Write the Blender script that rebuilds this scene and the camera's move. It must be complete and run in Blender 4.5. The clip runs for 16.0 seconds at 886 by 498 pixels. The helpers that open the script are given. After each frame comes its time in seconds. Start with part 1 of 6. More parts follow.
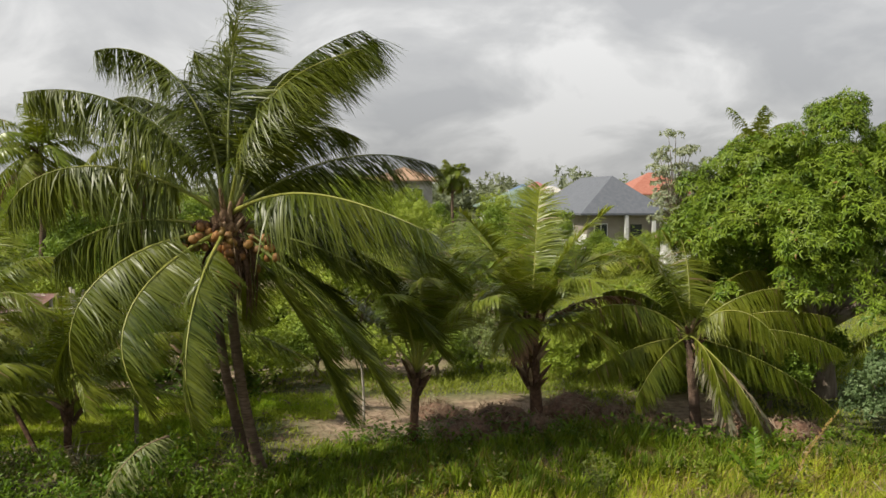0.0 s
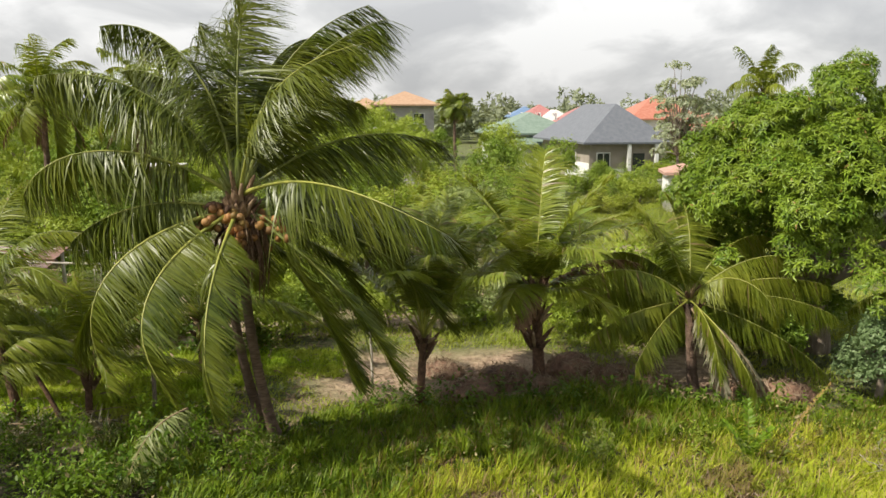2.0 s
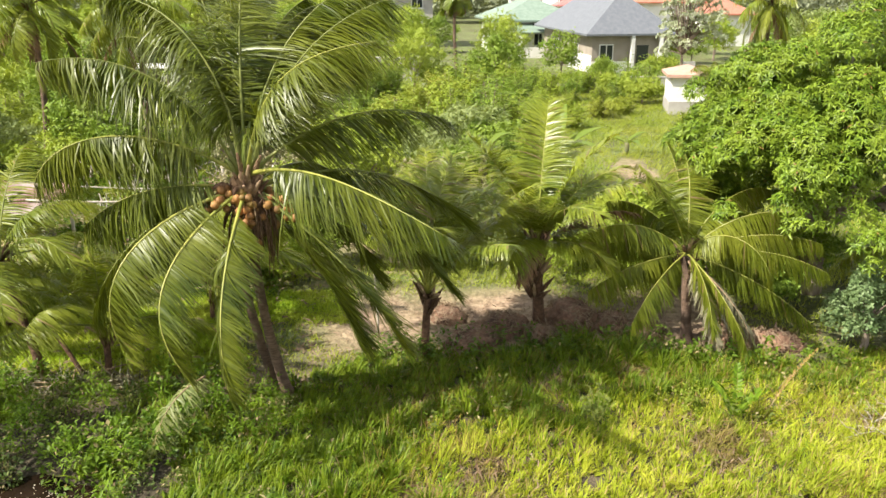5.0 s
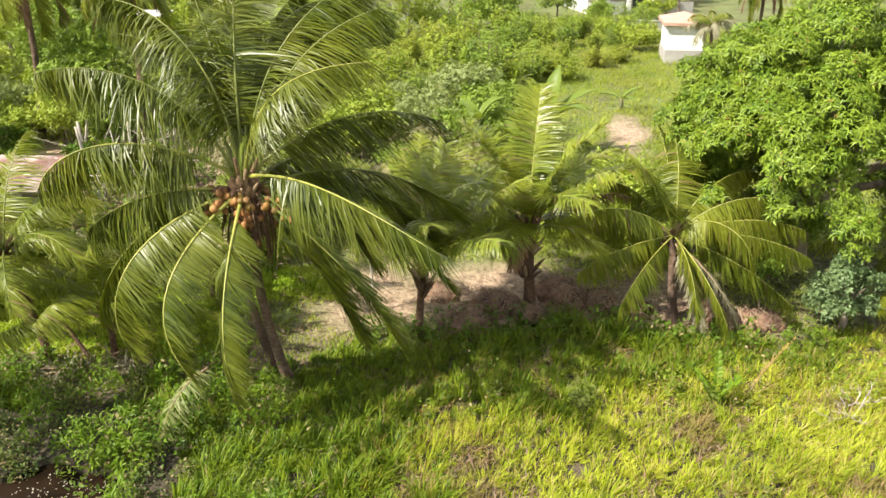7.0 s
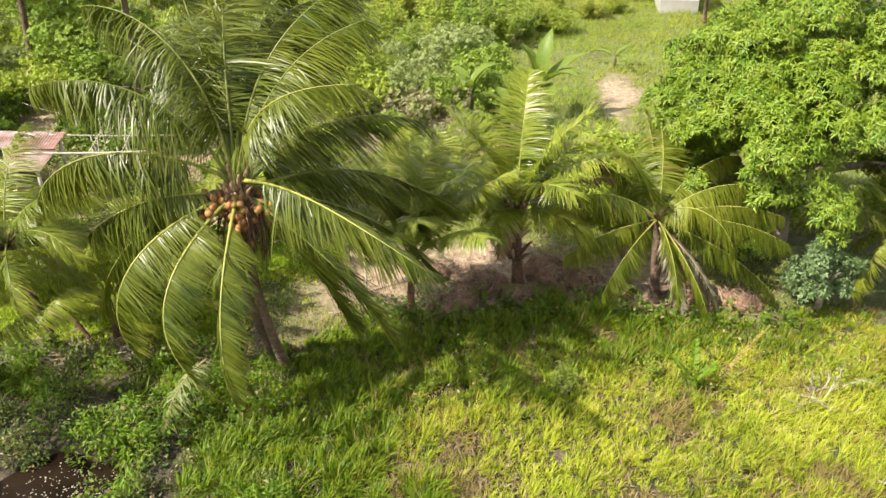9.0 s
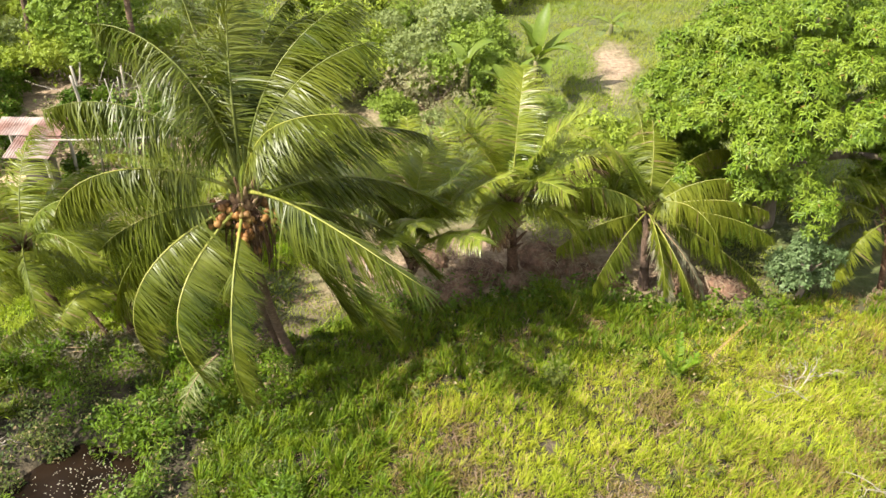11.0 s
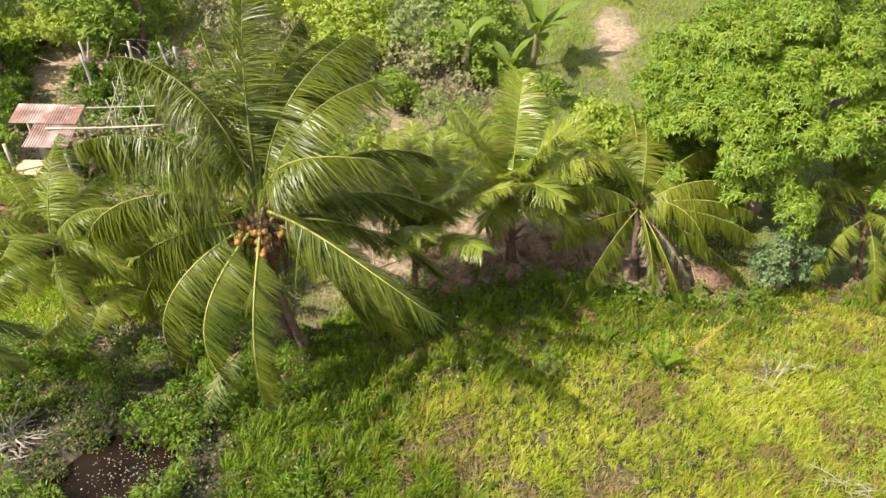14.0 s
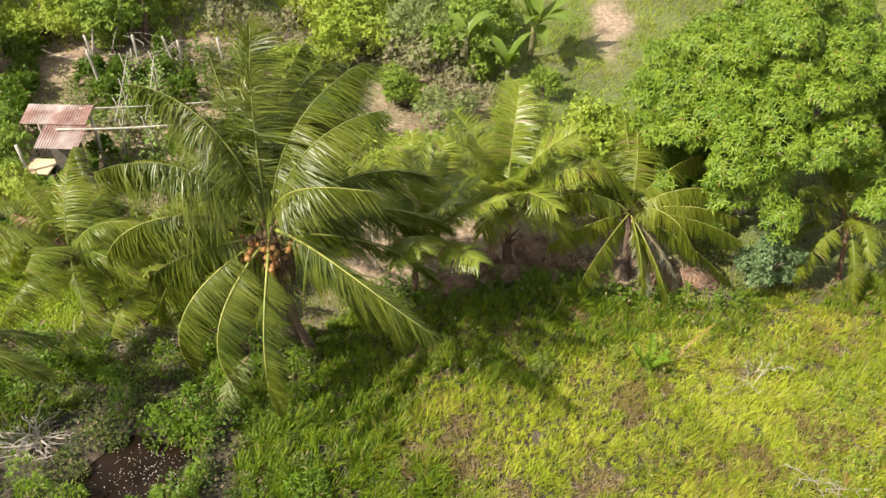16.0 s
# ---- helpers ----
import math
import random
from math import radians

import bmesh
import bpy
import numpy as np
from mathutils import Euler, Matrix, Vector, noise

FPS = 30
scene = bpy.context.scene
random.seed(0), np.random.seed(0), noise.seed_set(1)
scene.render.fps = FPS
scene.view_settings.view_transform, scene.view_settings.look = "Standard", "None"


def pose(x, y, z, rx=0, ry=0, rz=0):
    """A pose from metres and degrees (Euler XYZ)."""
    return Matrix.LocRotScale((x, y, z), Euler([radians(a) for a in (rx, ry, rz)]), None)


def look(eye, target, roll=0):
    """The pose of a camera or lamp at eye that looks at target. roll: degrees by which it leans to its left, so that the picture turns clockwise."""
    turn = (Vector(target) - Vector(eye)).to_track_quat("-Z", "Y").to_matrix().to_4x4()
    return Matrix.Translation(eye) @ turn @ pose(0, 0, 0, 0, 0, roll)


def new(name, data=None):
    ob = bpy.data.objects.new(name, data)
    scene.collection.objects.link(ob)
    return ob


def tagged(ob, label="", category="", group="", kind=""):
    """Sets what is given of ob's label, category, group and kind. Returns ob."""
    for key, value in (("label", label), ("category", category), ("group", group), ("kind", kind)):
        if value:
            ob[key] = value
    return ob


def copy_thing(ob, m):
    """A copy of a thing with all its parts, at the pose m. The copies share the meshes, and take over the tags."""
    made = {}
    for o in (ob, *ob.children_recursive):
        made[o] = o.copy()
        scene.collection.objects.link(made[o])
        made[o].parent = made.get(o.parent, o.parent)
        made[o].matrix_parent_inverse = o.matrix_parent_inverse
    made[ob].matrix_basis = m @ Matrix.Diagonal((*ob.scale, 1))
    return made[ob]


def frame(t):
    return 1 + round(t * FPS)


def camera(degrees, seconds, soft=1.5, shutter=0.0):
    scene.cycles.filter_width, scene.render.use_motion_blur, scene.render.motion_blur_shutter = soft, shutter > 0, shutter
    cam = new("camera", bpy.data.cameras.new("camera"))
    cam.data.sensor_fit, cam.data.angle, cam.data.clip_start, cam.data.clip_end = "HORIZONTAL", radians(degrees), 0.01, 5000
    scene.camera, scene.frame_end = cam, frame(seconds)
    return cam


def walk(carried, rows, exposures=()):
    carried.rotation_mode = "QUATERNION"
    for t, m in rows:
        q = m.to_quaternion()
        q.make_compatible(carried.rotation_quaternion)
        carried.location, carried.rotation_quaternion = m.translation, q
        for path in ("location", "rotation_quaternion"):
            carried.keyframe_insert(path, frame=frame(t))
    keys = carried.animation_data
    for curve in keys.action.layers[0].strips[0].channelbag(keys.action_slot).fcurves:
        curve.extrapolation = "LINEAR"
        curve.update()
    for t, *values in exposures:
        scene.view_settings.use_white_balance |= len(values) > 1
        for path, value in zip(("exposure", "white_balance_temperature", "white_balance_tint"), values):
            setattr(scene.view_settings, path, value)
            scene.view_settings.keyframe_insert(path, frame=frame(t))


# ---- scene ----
cam = camera(57.4, 16.0, soft=1.55)
METRES, EYE, TILT, LEAN, TURN = 10.0, 4.75, -3.9, 0.0, 0.0
ROWS = [
    (0.0, 0.0, 0.0, 0.0, 0.0, 0.0, -0.0),
    (0.5, -0.0017, -0.0037, 0.0261, 0.05, -1.27, -0.1),
    (1.0, -0.0029, -0.0108, 0.049, 0.08, -2.77, -0.09),
    (1.5, -0.0066, -0.018, 0.0732, 0.08, -4.28, -0.01),
    (2.0, -0.0109, -0.0226, 0.101, 0.05, -5.87, -0.06),
    (2.5, -0.0121, -0.0212, 0.1293, 0.09, -7.47, -0.09),
    (3.0, -0.015, -0.0189, 0.1554, 0.12, -9.03, -0.08),
    (3.5, -0.0177, -0.0186, 0.1819, 0.08, -10.56, -0.06),
    (4.0, -0.0196, -0.0211, 0.2091, 0.03, -12.0, -0.04),
    (6.5, -0.0225, -0.0283, 0.3609, -0.34, -18.41, -0.04),
    (7.0, -0.0177, -0.0313, 0.3902, -0.43, -19.63, -0.02),
    (7.5, -0.0119, -0.0309, 0.4199, -0.48, -20.89, 0.02),
    (8.0, -0.006, -0.0309, 0.4492, -0.56, -22.14, 0.03),
    (8.5, -0.0023, -0.0309, 0.4809, -0.59, -23.31, 0.08),
    (9.0, -0.0019, -0.0357, 0.5148, -0.71, -24.4, 0.1),
    (11.5, 0.0004, -0.0536, 0.6819, -0.88, -29.48, 0.27),
    (12.0, -0.0013, -0.0541, 0.7175, -0.84, -30.46, 0.33),
    (12.5, -0.0044, -0.0561, 0.7507, -0.85, -31.34, 0.3),
    (13.0, -0.0064, -0.0606, 0.7809, -0.86, -32.15, 0.22),
    (13.5, -0.0067, -0.0646, 0.815, -0.89, -32.98, 0.18),
    (14.0, -0.0062, -0.065, 0.8481, -0.9, -33.74, 0.22),
    (14.5, -0.0045, -0.0655, 0.8825, -0.91, -34.5, 0.21),
    (15.0, -0.0051, -0.0676, 0.9195, -0.92, -35.24, 0.2),
    (15.5, -0.0064, -0.0708, 0.9535, -0.97, -35.89, 0.18),
    (16.0, -0.0049, -0.0724, 0.9906, -0.97, -36.67, 0.23),
]
walk(cam, [(t, pose(0, 0, EYE, TILT, LEAN, TURN) @ pose(METRES * x, METRES * y, METRES * z, 90 + pitch, roll, yaw)) for t, x, y, z, yaw, pitch, roll in ROWS],
     exposures=[(0.0, 0.0), (1.5, 0.28), (3.0, 0.7), (4.0, 0.98), (6.5, 1.17), (11.5, 1.15), (14.0, 1.02), (16.0, 0.88)])

# ---- world, sun ----
SUN_FROM = Vector((-0.80, -0.36, 1.0)).normalized()
CLOUD_SHIFT = (1.4, 0.3, 0.0)
world = bpy.data.worlds.new("sky")
scene.world = world
world.use_nodes = True
wt = world.node_tree
wt.nodes.clear()
w_out = wt.nodes.new("ShaderNodeOutputWorld")
w_bg = wt.nodes.new("ShaderNodeBackground")
w_sky = wt.nodes.new("ShaderNodeTexSky")
w_sky.sky_type = "NISHITA"
w_sky.sun_disc = False
w_sky.sun_elevation = math.asin(SUN_FROM.z)
w_sky.sun_rotation = math.atan2(SUN_FROM.x, SUN_FROM.y)
w_co = wt.nodes.new("ShaderNodeTexCoord")
w_sep = wt.nodes.new("ShaderNodeSeparateXYZ")
w_up = wt.nodes.new("ShaderNodeMath")
w_up.operation = "ADD"
w_up.inputs[1].default_value = 0.5
w_top = wt.nodes.new("ShaderNodeMath")
w_top.operation = "MAXIMUM"
w_top.inputs[1].default_value = 0.05
w_map = wt.nodes.new("ShaderNodeVectorMath")
w_map.operation = "DIVIDE"
w_all = wt.nodes.new("ShaderNodeCombineXYZ")
wt.links.new(w_co.outputs["Generated"], w_sep.inputs[0])
wt.links.new(w_sep.outputs["Z"], w_up.inputs[0])
wt.links.new(w_up.outputs[0], w_top.inputs[0])
for i in range(3):
    wt.links.new(w_top.outputs[0], w_all.inputs[i])
wt.links.new(w_co.outputs["Generated"], w_map.inputs[0])
wt.links.new(w_all.outputs[0], w_map.inputs[1])
w_shift = wt.nodes.new("ShaderNodeVectorMath")
w_shift.operation = "ADD"
w_shift.inputs[1].default_value = CLOUD_SHIFT
wt.links.new(w_map.outputs["Vector"], w_shift.inputs[0])
w_n1 = wt.nodes.new("ShaderNodeTexNoise")
w_n1.inputs["Scale"].default_value = 3.4
w_n1.inputs["Detail"].default_value = 9
w_n1.inputs["Roughness"].default_value = 0.52
w_n1.inputs["Distortion"].default_value = 0.35
w_cr = wt.nodes.new("ShaderNodeValToRGB")
w_cr.color_ramp.elements[0].position, w_cr.color_ramp.elements[0].color = 0.36, (8.0, 8.05, 8.15, 1)
w_cr.color_ramp.elements[1].position, w_cr.color_ramp.elements[1].color = 0.60, (13.2, 13.1, 12.9, 1)
w_mid = w_cr.color_ramp.elements.new(0.48)
w_mid.color = (9.8, 9.8, 9.75, 1)
w_mix = wt.nodes.new("ShaderNodeMixRGB")
w_mix.inputs[0].default_value = 0.93
w_cover = wt.nodes.new("ShaderNodeMapRange")
w_cover.inputs["From Min"].default_value, w_cover.inputs["From Max"].default_value = 0.22, 0.6
w_cover.inputs["To Min"].default_value, w_cover.inputs["To Max"].default_value = 0.93, 0.5
w_bg.inputs["Strength"].default_value = 0.064
wt.links.new(w_shift.outputs["Vector"], w_n1.inputs["Vector"])
wt.links.new(w_n1.outputs["Fac"], w_cr.inputs["Fac"])
wt.links.new(w_sky.outputs["Color"], w_mix.inputs[1])
wt.links.new(w_cr.outputs["Color"], w_mix.inputs[2])
w_grad = wt.nodes.new("ShaderNodeMapRange")
w_grad.inputs["From Min"].default_value, w_grad.inputs["From Max"].default_value = 0.0, 0.2
w_grad.inputs["To Min"].default_value, w_grad.inputs["To Max"].default_value = 0.74, 1.1
w_haze = wt.nodes.new("ShaderNodeMixRGB")
w_haze.blend_type = "MULTIPLY"
w_haze.inputs[0].default_value = 1.0
wt.links.new(w_sep.outputs["Z"], w_grad.inputs["Value"])
wt.links.new(w_sep.outputs["Z"], w_cover.inputs["Value"])
wt.links.new(w_cover.outputs["Result"], w_mix.inputs[0])
wt.links.new(w_mix.outputs["Color"], w_haze.inputs[1])
wt.links.new(w_grad.outputs["Result"], w_haze.inputs[2])
wt.links.new(w_haze.outputs["Color"], w_bg.inputs["Color"])
wt.links.new(w_bg.outputs["Background"], w_out.inputs["Surface"])

sun_data = bpy.data.lights.new("sun", "SUN")
sun_data.energy = 5.0
sun_data.angle = radians(0.7)
sun_data.color = (1.0, 0.93, 0.80)
sun = new("sun", sun_data)
sun.matrix_world = look(SUN_FROM * 60, (0, 0, 0))



# ---- materials ----
def nodes_of(mat):
    mat.use_nodes = True
    nt = mat.node_tree
    return nt, nt.nodes["Principled BSDF"], nt.nodes["Material Output"]


def mixed(nt, fac, a, b):
    m = nt.nodes.new("ShaderNodeMixRGB")
    for i, v in ((0, fac), (1, a), (2, b)):
        if isinstance(v, bpy.types.NodeSocket):
            nt.links.new(v, m.inputs[i])
        else:
            m.inputs[i].default_value = v if i == 0 else (*v, 1)
    return m.outputs[0]


def noise_fac(nt, scale, detail=3, lo=0.35, hi=0.65, local=False, stretch=None):
    if local:
        co = nt.nodes.new("ShaderNodeTexCoord").outputs["Object"]
    else:
        co = nt.nodes.new("ShaderNodeNewGeometry").outputs["Position"]
    if stretch:
        mp = nt.nodes.new("ShaderNodeMapping")
        mp.inputs["Scale"].default_value = stretch
        nt.links.new(co, mp.inputs["Vector"])
        co = mp.outputs["Vector"]
    n = nt.nodes.new("ShaderNodeTexNoise")
    n.inputs["Scale"].default_value = scale
    n.inputs["Detail"].default_value = detail
    nt.links.new(co, n.inputs["Vector"])
    r = nt.nodes.new("ShaderNodeMapRange")
    r.inputs["From Min"].default_value, r.inputs["From Max"].default_value = lo, hi
    nt.links.new(n.outputs["Fac"], r.inputs["Value"])
    return r.outputs["Result"]


def leaf_mat(name, a, b, c=None, through_light=0.35, rough=0.45, patch=0.6, patch_amount=0.6, dead=None, dead_share=0.06, gloss=0.18, broad=None):
    """Thin leaf: two colours leaf by leaf, a third in patches, a share of dead ones, some light passing through."""
    mat = bpy.data.materials.new(name)
    nt, bsdf, out = nodes_of(mat)
    isl = nt.nodes.new("ShaderNodeNewGeometry").outputs["Random Per Island"]
    col = mixed(nt, isl, a, b)
    if c:
        pf = noise_fac(nt, patch)
        k = nt.nodes.new("ShaderNodeMath")
        k.operation = "MULTIPLY"
        k.inputs[1].default_value = patch_amount
        nt.links.new(pf, k.inputs[0])
        col = mixed(nt, k.outputs[0], col, c)
    if broad:
        col = mixed(nt, noise_fac(nt, 0.45, 3, 0.45, 0.62), col, broad)
    fine = noise_fac(nt, 14, 4, 0.3, 0.7)
    dk = nt.nodes.new("ShaderNodeMixRGB")
    dk.blend_type = "MULTIPLY"
    nt.links.new(fine, dk.inputs[0])
    nt.links.new(col, dk.inputs[1])
    dk.inputs[2].default_value = (0.72, 0.76, 0.7, 1)
    col = dk.outputs[0]
    if dead:
        wn = nt.nodes.new("ShaderNodeTexWhiteNoise")
        wn.noise_dimensions = "1D"
        nt.links.new(isl, wn.inputs["W"])
        lt = nt.nodes.new("ShaderNodeMath")
        lt.operation = "LESS_THAN"
        lt.inputs[1].default_value = dead_share
        nt.links.new(wn.outputs["Value"], lt.inputs[0])
        col = mixed(nt, lt.outputs[0], col, dead)
    nt.links.new(col, bsdf.inputs["Base Color"])
    bsdf.inputs["Roughness"].default_value = rough
    bsdf.inputs["Specular IOR Level"].default_value = gloss
    tr = nt.nodes.new("ShaderNodeBsdfTranslucent")
    warm = nt.nodes.new("ShaderNodeMixRGB")
    warm.blend_type = "MULTIPLY"
    warm.inputs[0].default_value = 1
    nt.links.new(col, warm.inputs[1])
    warm.inputs[2].default_value = (1.25, 1.2, 0.55, 1)
    nt.links.new(warm.outputs[0], tr.inputs["Color"])
    ms = nt.nodes.new("ShaderNodeMixShader")
    ms.inputs[0].default_value = through_light
    nt.links.new(bsdf.outputs[0], ms.inputs[1])
    nt.links.new(tr.outputs[0], ms.inputs[2])
    nt.links.new(ms.outputs[0], out.inputs["Surface"])
    return mat


def rough_mat(name, a, b, scale=6.0, rough=0.9, bump=0.3, c=None, c_scale=1.0, stretch=None, local=False, metallic=0.0, per_object=0.0, bump_scale=None):
    """Opaque surface: two colours in fine grain, a third in broad stains, fine relief."""
    mat = bpy.data.materials.new(name)
    nt, bsdf, out = nodes_of(mat)
    f = noise_fac(nt, scale, 6, 0.32, 0.68, local, stretch)
    col = mixed(nt, f, a, b)
    if c:
        col = mixed(nt, noise_fac(nt, c_scale, 4, 0.42, 0.66, local), col, c)
    if per_object:
        info = nt.nodes.new("ShaderNodeObjectInfo")
        hsv = nt.nodes.new("ShaderNodeHueSaturation")
        mr = nt.nodes.new("ShaderNodeMapRange")
        mr.inputs["To Min"].default_value, mr.inputs["To Max"].default_value = 1 - per_object, 1 + per_object
        nt.links.new(info.outputs["Random"], mr.inputs["Value"])
        nt.links.new(mr.outputs["Result"], hsv.inputs["Value"])
        nt.links.new(col, hsv.inputs["Color"])
        col = hsv.outputs["Color"]
    nt.links.new(col, bsdf.inputs["Base Color"])
    bsdf.inputs["Roughness"].default_value = rough
    bsdf.inputs["Metallic"].default_value = metallic
    bp = nt.nodes.new("ShaderNodeBump")
    bp.inputs["Strength"].default_value = bump
    bp.inputs["Distance"].default_value = 0.03
    nt.links.new(noise_fac(nt, bump_scale or scale * 2.5, 5, 0.2, 0.8, local, stretch), bp.inputs["Height"])
    nt.links.new(bp.outputs["Normal"], bsdf.inputs["Normal"])
    return mat


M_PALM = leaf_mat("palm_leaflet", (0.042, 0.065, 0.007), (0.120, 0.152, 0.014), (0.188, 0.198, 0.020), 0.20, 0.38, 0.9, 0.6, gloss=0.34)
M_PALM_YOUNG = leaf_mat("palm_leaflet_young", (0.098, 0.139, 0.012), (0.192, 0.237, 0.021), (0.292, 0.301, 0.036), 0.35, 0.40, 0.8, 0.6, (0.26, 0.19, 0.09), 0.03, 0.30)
# young leaflet greens scaled up: a lit copy for palms standing in sun
M_PALM_LIT = leaf_mat("palm_leaflet_lit", (0.125, 0.178, 0.015), (0.245, 0.303, 0.026), (0.373, 0.385, 0.046), 0.32, 0.35, 0.8, 0.6, (0.26, 0.19, 0.09), 0.03, 0.50)
M_PALM_DRY = leaf_mat("palm_leaflet_dry", (0.20, 0.115, 0.065), (0.30, 0.19, 0.11), (0.17, 0.08, 0.05), 0.15, 0.8, 1.5)
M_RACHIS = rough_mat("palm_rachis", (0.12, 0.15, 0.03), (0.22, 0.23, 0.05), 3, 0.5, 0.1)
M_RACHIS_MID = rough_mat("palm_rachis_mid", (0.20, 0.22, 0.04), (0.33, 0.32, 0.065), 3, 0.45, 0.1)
M_RACHIS_YOUNG = rough_mat("palm_rachis_young", (0.25, 0.27, 0.050), (0.40, 0.38, 0.085), 3, 0.45, 0.1)
M_GAUZE = rough_mat("palm_gauze", (0.21, 0.125, 0.065), (0.36, 0.24, 0.14), 20, 0.95, 0.6, (0.12, 0.065, 0.035), 6)
M_RACHIS_DRY = rough_mat("palm_rachis_dry", (0.22, 0.14, 0.08), (0.36, 0.26, 0.16), 9, 0.8, 0.2)
M_TRUNK = rough_mat("palm_trunk", (0.110, 0.066, 0.042), (0.250, 0.165, 0.115), 7, 0.92, 0.9, (0.075, 0.048, 0.034), 2.0, (1, 1, 5))
M_FIBRE = rough_mat("palm_fibre", (0.075, 0.038, 0.022), (0.16, 0.09, 0.05), 14, 0.95, 0.8)
M_NUT = rough_mat("coconut_husk", (0.190, 0.082, 0.022), (0.300, 0.140, 0.038), 5, 0.65, 0.2, (0.33, 0.19, 0.06), 3, per_object=0.4)
M_NUT_GREEN = rough_mat("coconut_young", (0.30, 0.185, 0.045), (0.22, 0.135, 0.035), 5, 0.55, 0.15, per_object=0.3)
M_BARK = rough_mat("bark", (0.15, 0.11, 0.08), (0.28, 0.23, 0.18), 8, 0.95, 0.8, None, 1, (1, 1, 0.3))
M_MANGO = leaf_mat("mango_leaf", (0.063, 0.124, 0.011), (0.212, 0.317, 0.026), (0.294, 0.354, 0.037), 0.16, 0.40, 2.2, 0.5, (0.26, 0.16, 0.05), 0.008, 0.22)
M_GRASS = leaf_mat("grass_blade", (0.184, 0.263, 0.010), (0.383, 0.437, 0.018), (0.525, 0.526, 0.059), 0.28, 0.5, 1.5, 0.8, (0.40, 0.29, 0.13), 0.09, broad=(0.275, 0.340, 0.022))
M_GRASS_PALE = leaf_mat("grass_blade_pale", (0.302, 0.372, 0.022), (0.560, 0.582, 0.061), (0.448, 0.504, 0.029), 0.28, 0.5, 5.0, 0.7, (0.46, 0.36, 0.18), 0.12)
# deep green blades, darkened further to carry part of the palms' shadow
M_GRASS_DEEP_SHADE = leaf_mat("grass_blade_deep_shade", (0.043, 0.097, 0.004), (0.124, 0.203, 0.010), (0.230, 0.287, 0.016), 0.24, 0.5, 4.5, 0.8, (0.28, 0.22, 0.10), 0.03)
M_GRASS_LUSH = leaf_mat("grass_blade_lush", (0.063, 0.128, 0.005), (0.141, 0.220, 0.012), (0.223, 0.264, 0.027), 0.28, 0.5, 2.0, 0.7, (0.30, 0.24, 0.10), 0.05)
M_PALM_PALE = leaf_mat("palm_leaflet_pale", (0.14, 0.18, 0.06), (0.26, 0.29, 0.12), (0.32, 0.30, 0.12), 0.25, 0.4, 1.5, 0.5)
M_FROND_GREY = leaf_mat("frond_grey_dry", (0.24, 0.21, 0.14), (0.36, 0.33, 0.25), (0.28, 0.27, 0.15), 0.2, 0.7, 1.5)
M_STALK_DRY = leaf_mat("dry_stalk", (0.225, 0.120, 0.041), (0.353, 0.220, 0.075), (0.294, 0.230, 0.054), 0.1, 0.8, 1.4, 0.6)
M_GRASS_DRY = leaf_mat("grass_blade_dry", (0.196, 0.200, 0.031), (0.353, 0.300, 0.082), (0.176, 0.130, 0.041), 0.3, 0.6, 1.4, 0.7, (0.30, 0.20, 0.10), 0.2)
M_WEED = leaf_mat("weed_leaf", (0.050, 0.106, 0.011), (0.124, 0.208, 0.020), (0.178, 0.245, 0.028), 0.32, 0.45, 0.9, 0.5, (0.30, 0.25, 0.12), 0.04)
M_WEED_BRIGHT = leaf_mat("weed_leaf_bright", (0.079, 0.162, 0.008), (0.176, 0.284, 0.018), (0.222, 0.304, 0.029), 0.32, 0.45, 1.4, 0.5, (0.30, 0.25, 0.12), 0.03)
M_WEED_FIELD = leaf_mat("weed_leaf_field", (0.147, 0.220, 0.020), (0.274, 0.350, 0.041), (0.333, 0.370, 0.075), 0.3, 0.45, 1.4, 0.5, (0.34, 0.28, 0.15), 0.10)
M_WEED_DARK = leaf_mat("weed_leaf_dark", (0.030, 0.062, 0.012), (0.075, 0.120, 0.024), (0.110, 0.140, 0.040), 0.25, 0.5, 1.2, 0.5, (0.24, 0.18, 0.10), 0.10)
M_WEED_PALE = leaf_mat("weed_leaf_pale", (0.098, 0.134, 0.028), (0.178, 0.201, 0.050), (0.094, 0.129, 0.027), 0.3, 0.5, 0.9, 0.5, (0.34, 0.28, 0.15), 0.12)
M_LAWN = leaf_mat("lawn_blade", (0.252, 0.392, 0.026), (0.437, 0.567, 0.050), (0.556, 0.553, 0.110), 0.35, 0.5, 0.9, 0.6)
M_MEADOW = leaf_mat("meadow_blade", (0.199, 0.291, 0.027), (0.330, 0.399, 0.055), (0.437, 0.419, 0.092), 0.35, 0.5, 0.25, 0.6)
M_BUSH_A = leaf_mat("bush_leaf_deep", (0.130, 0.219, 0.028), (0.255, 0.356, 0.050), (0.313, 0.375, 0.067), 0.22, 0.45, 0.5, 0.5)
M_BUSH_B = leaf_mat("bush_leaf_light", (0.194, 0.281, 0.031), (0.345, 0.425, 0.052), (0.411, 0.438, 0.076), 0.24, 0.45, 0.5, 0.5)
M_BUSH_C = leaf_mat("bush_leaf_grey", (0.188, 0.244, 0.088), (0.350, 0.400, 0.163), (0.275, 0.312, 0.112), 0.3, 0.5, 0.7, 0.5)
M_BLUEGREEN = leaf_mat("shrub_leaf_bluish", (0.130, 0.205, 0.080), (0.240, 0.310, 0.150), (0.150, 0.220, 0.085), 0.25, 0.45, 2.0, 0.4)
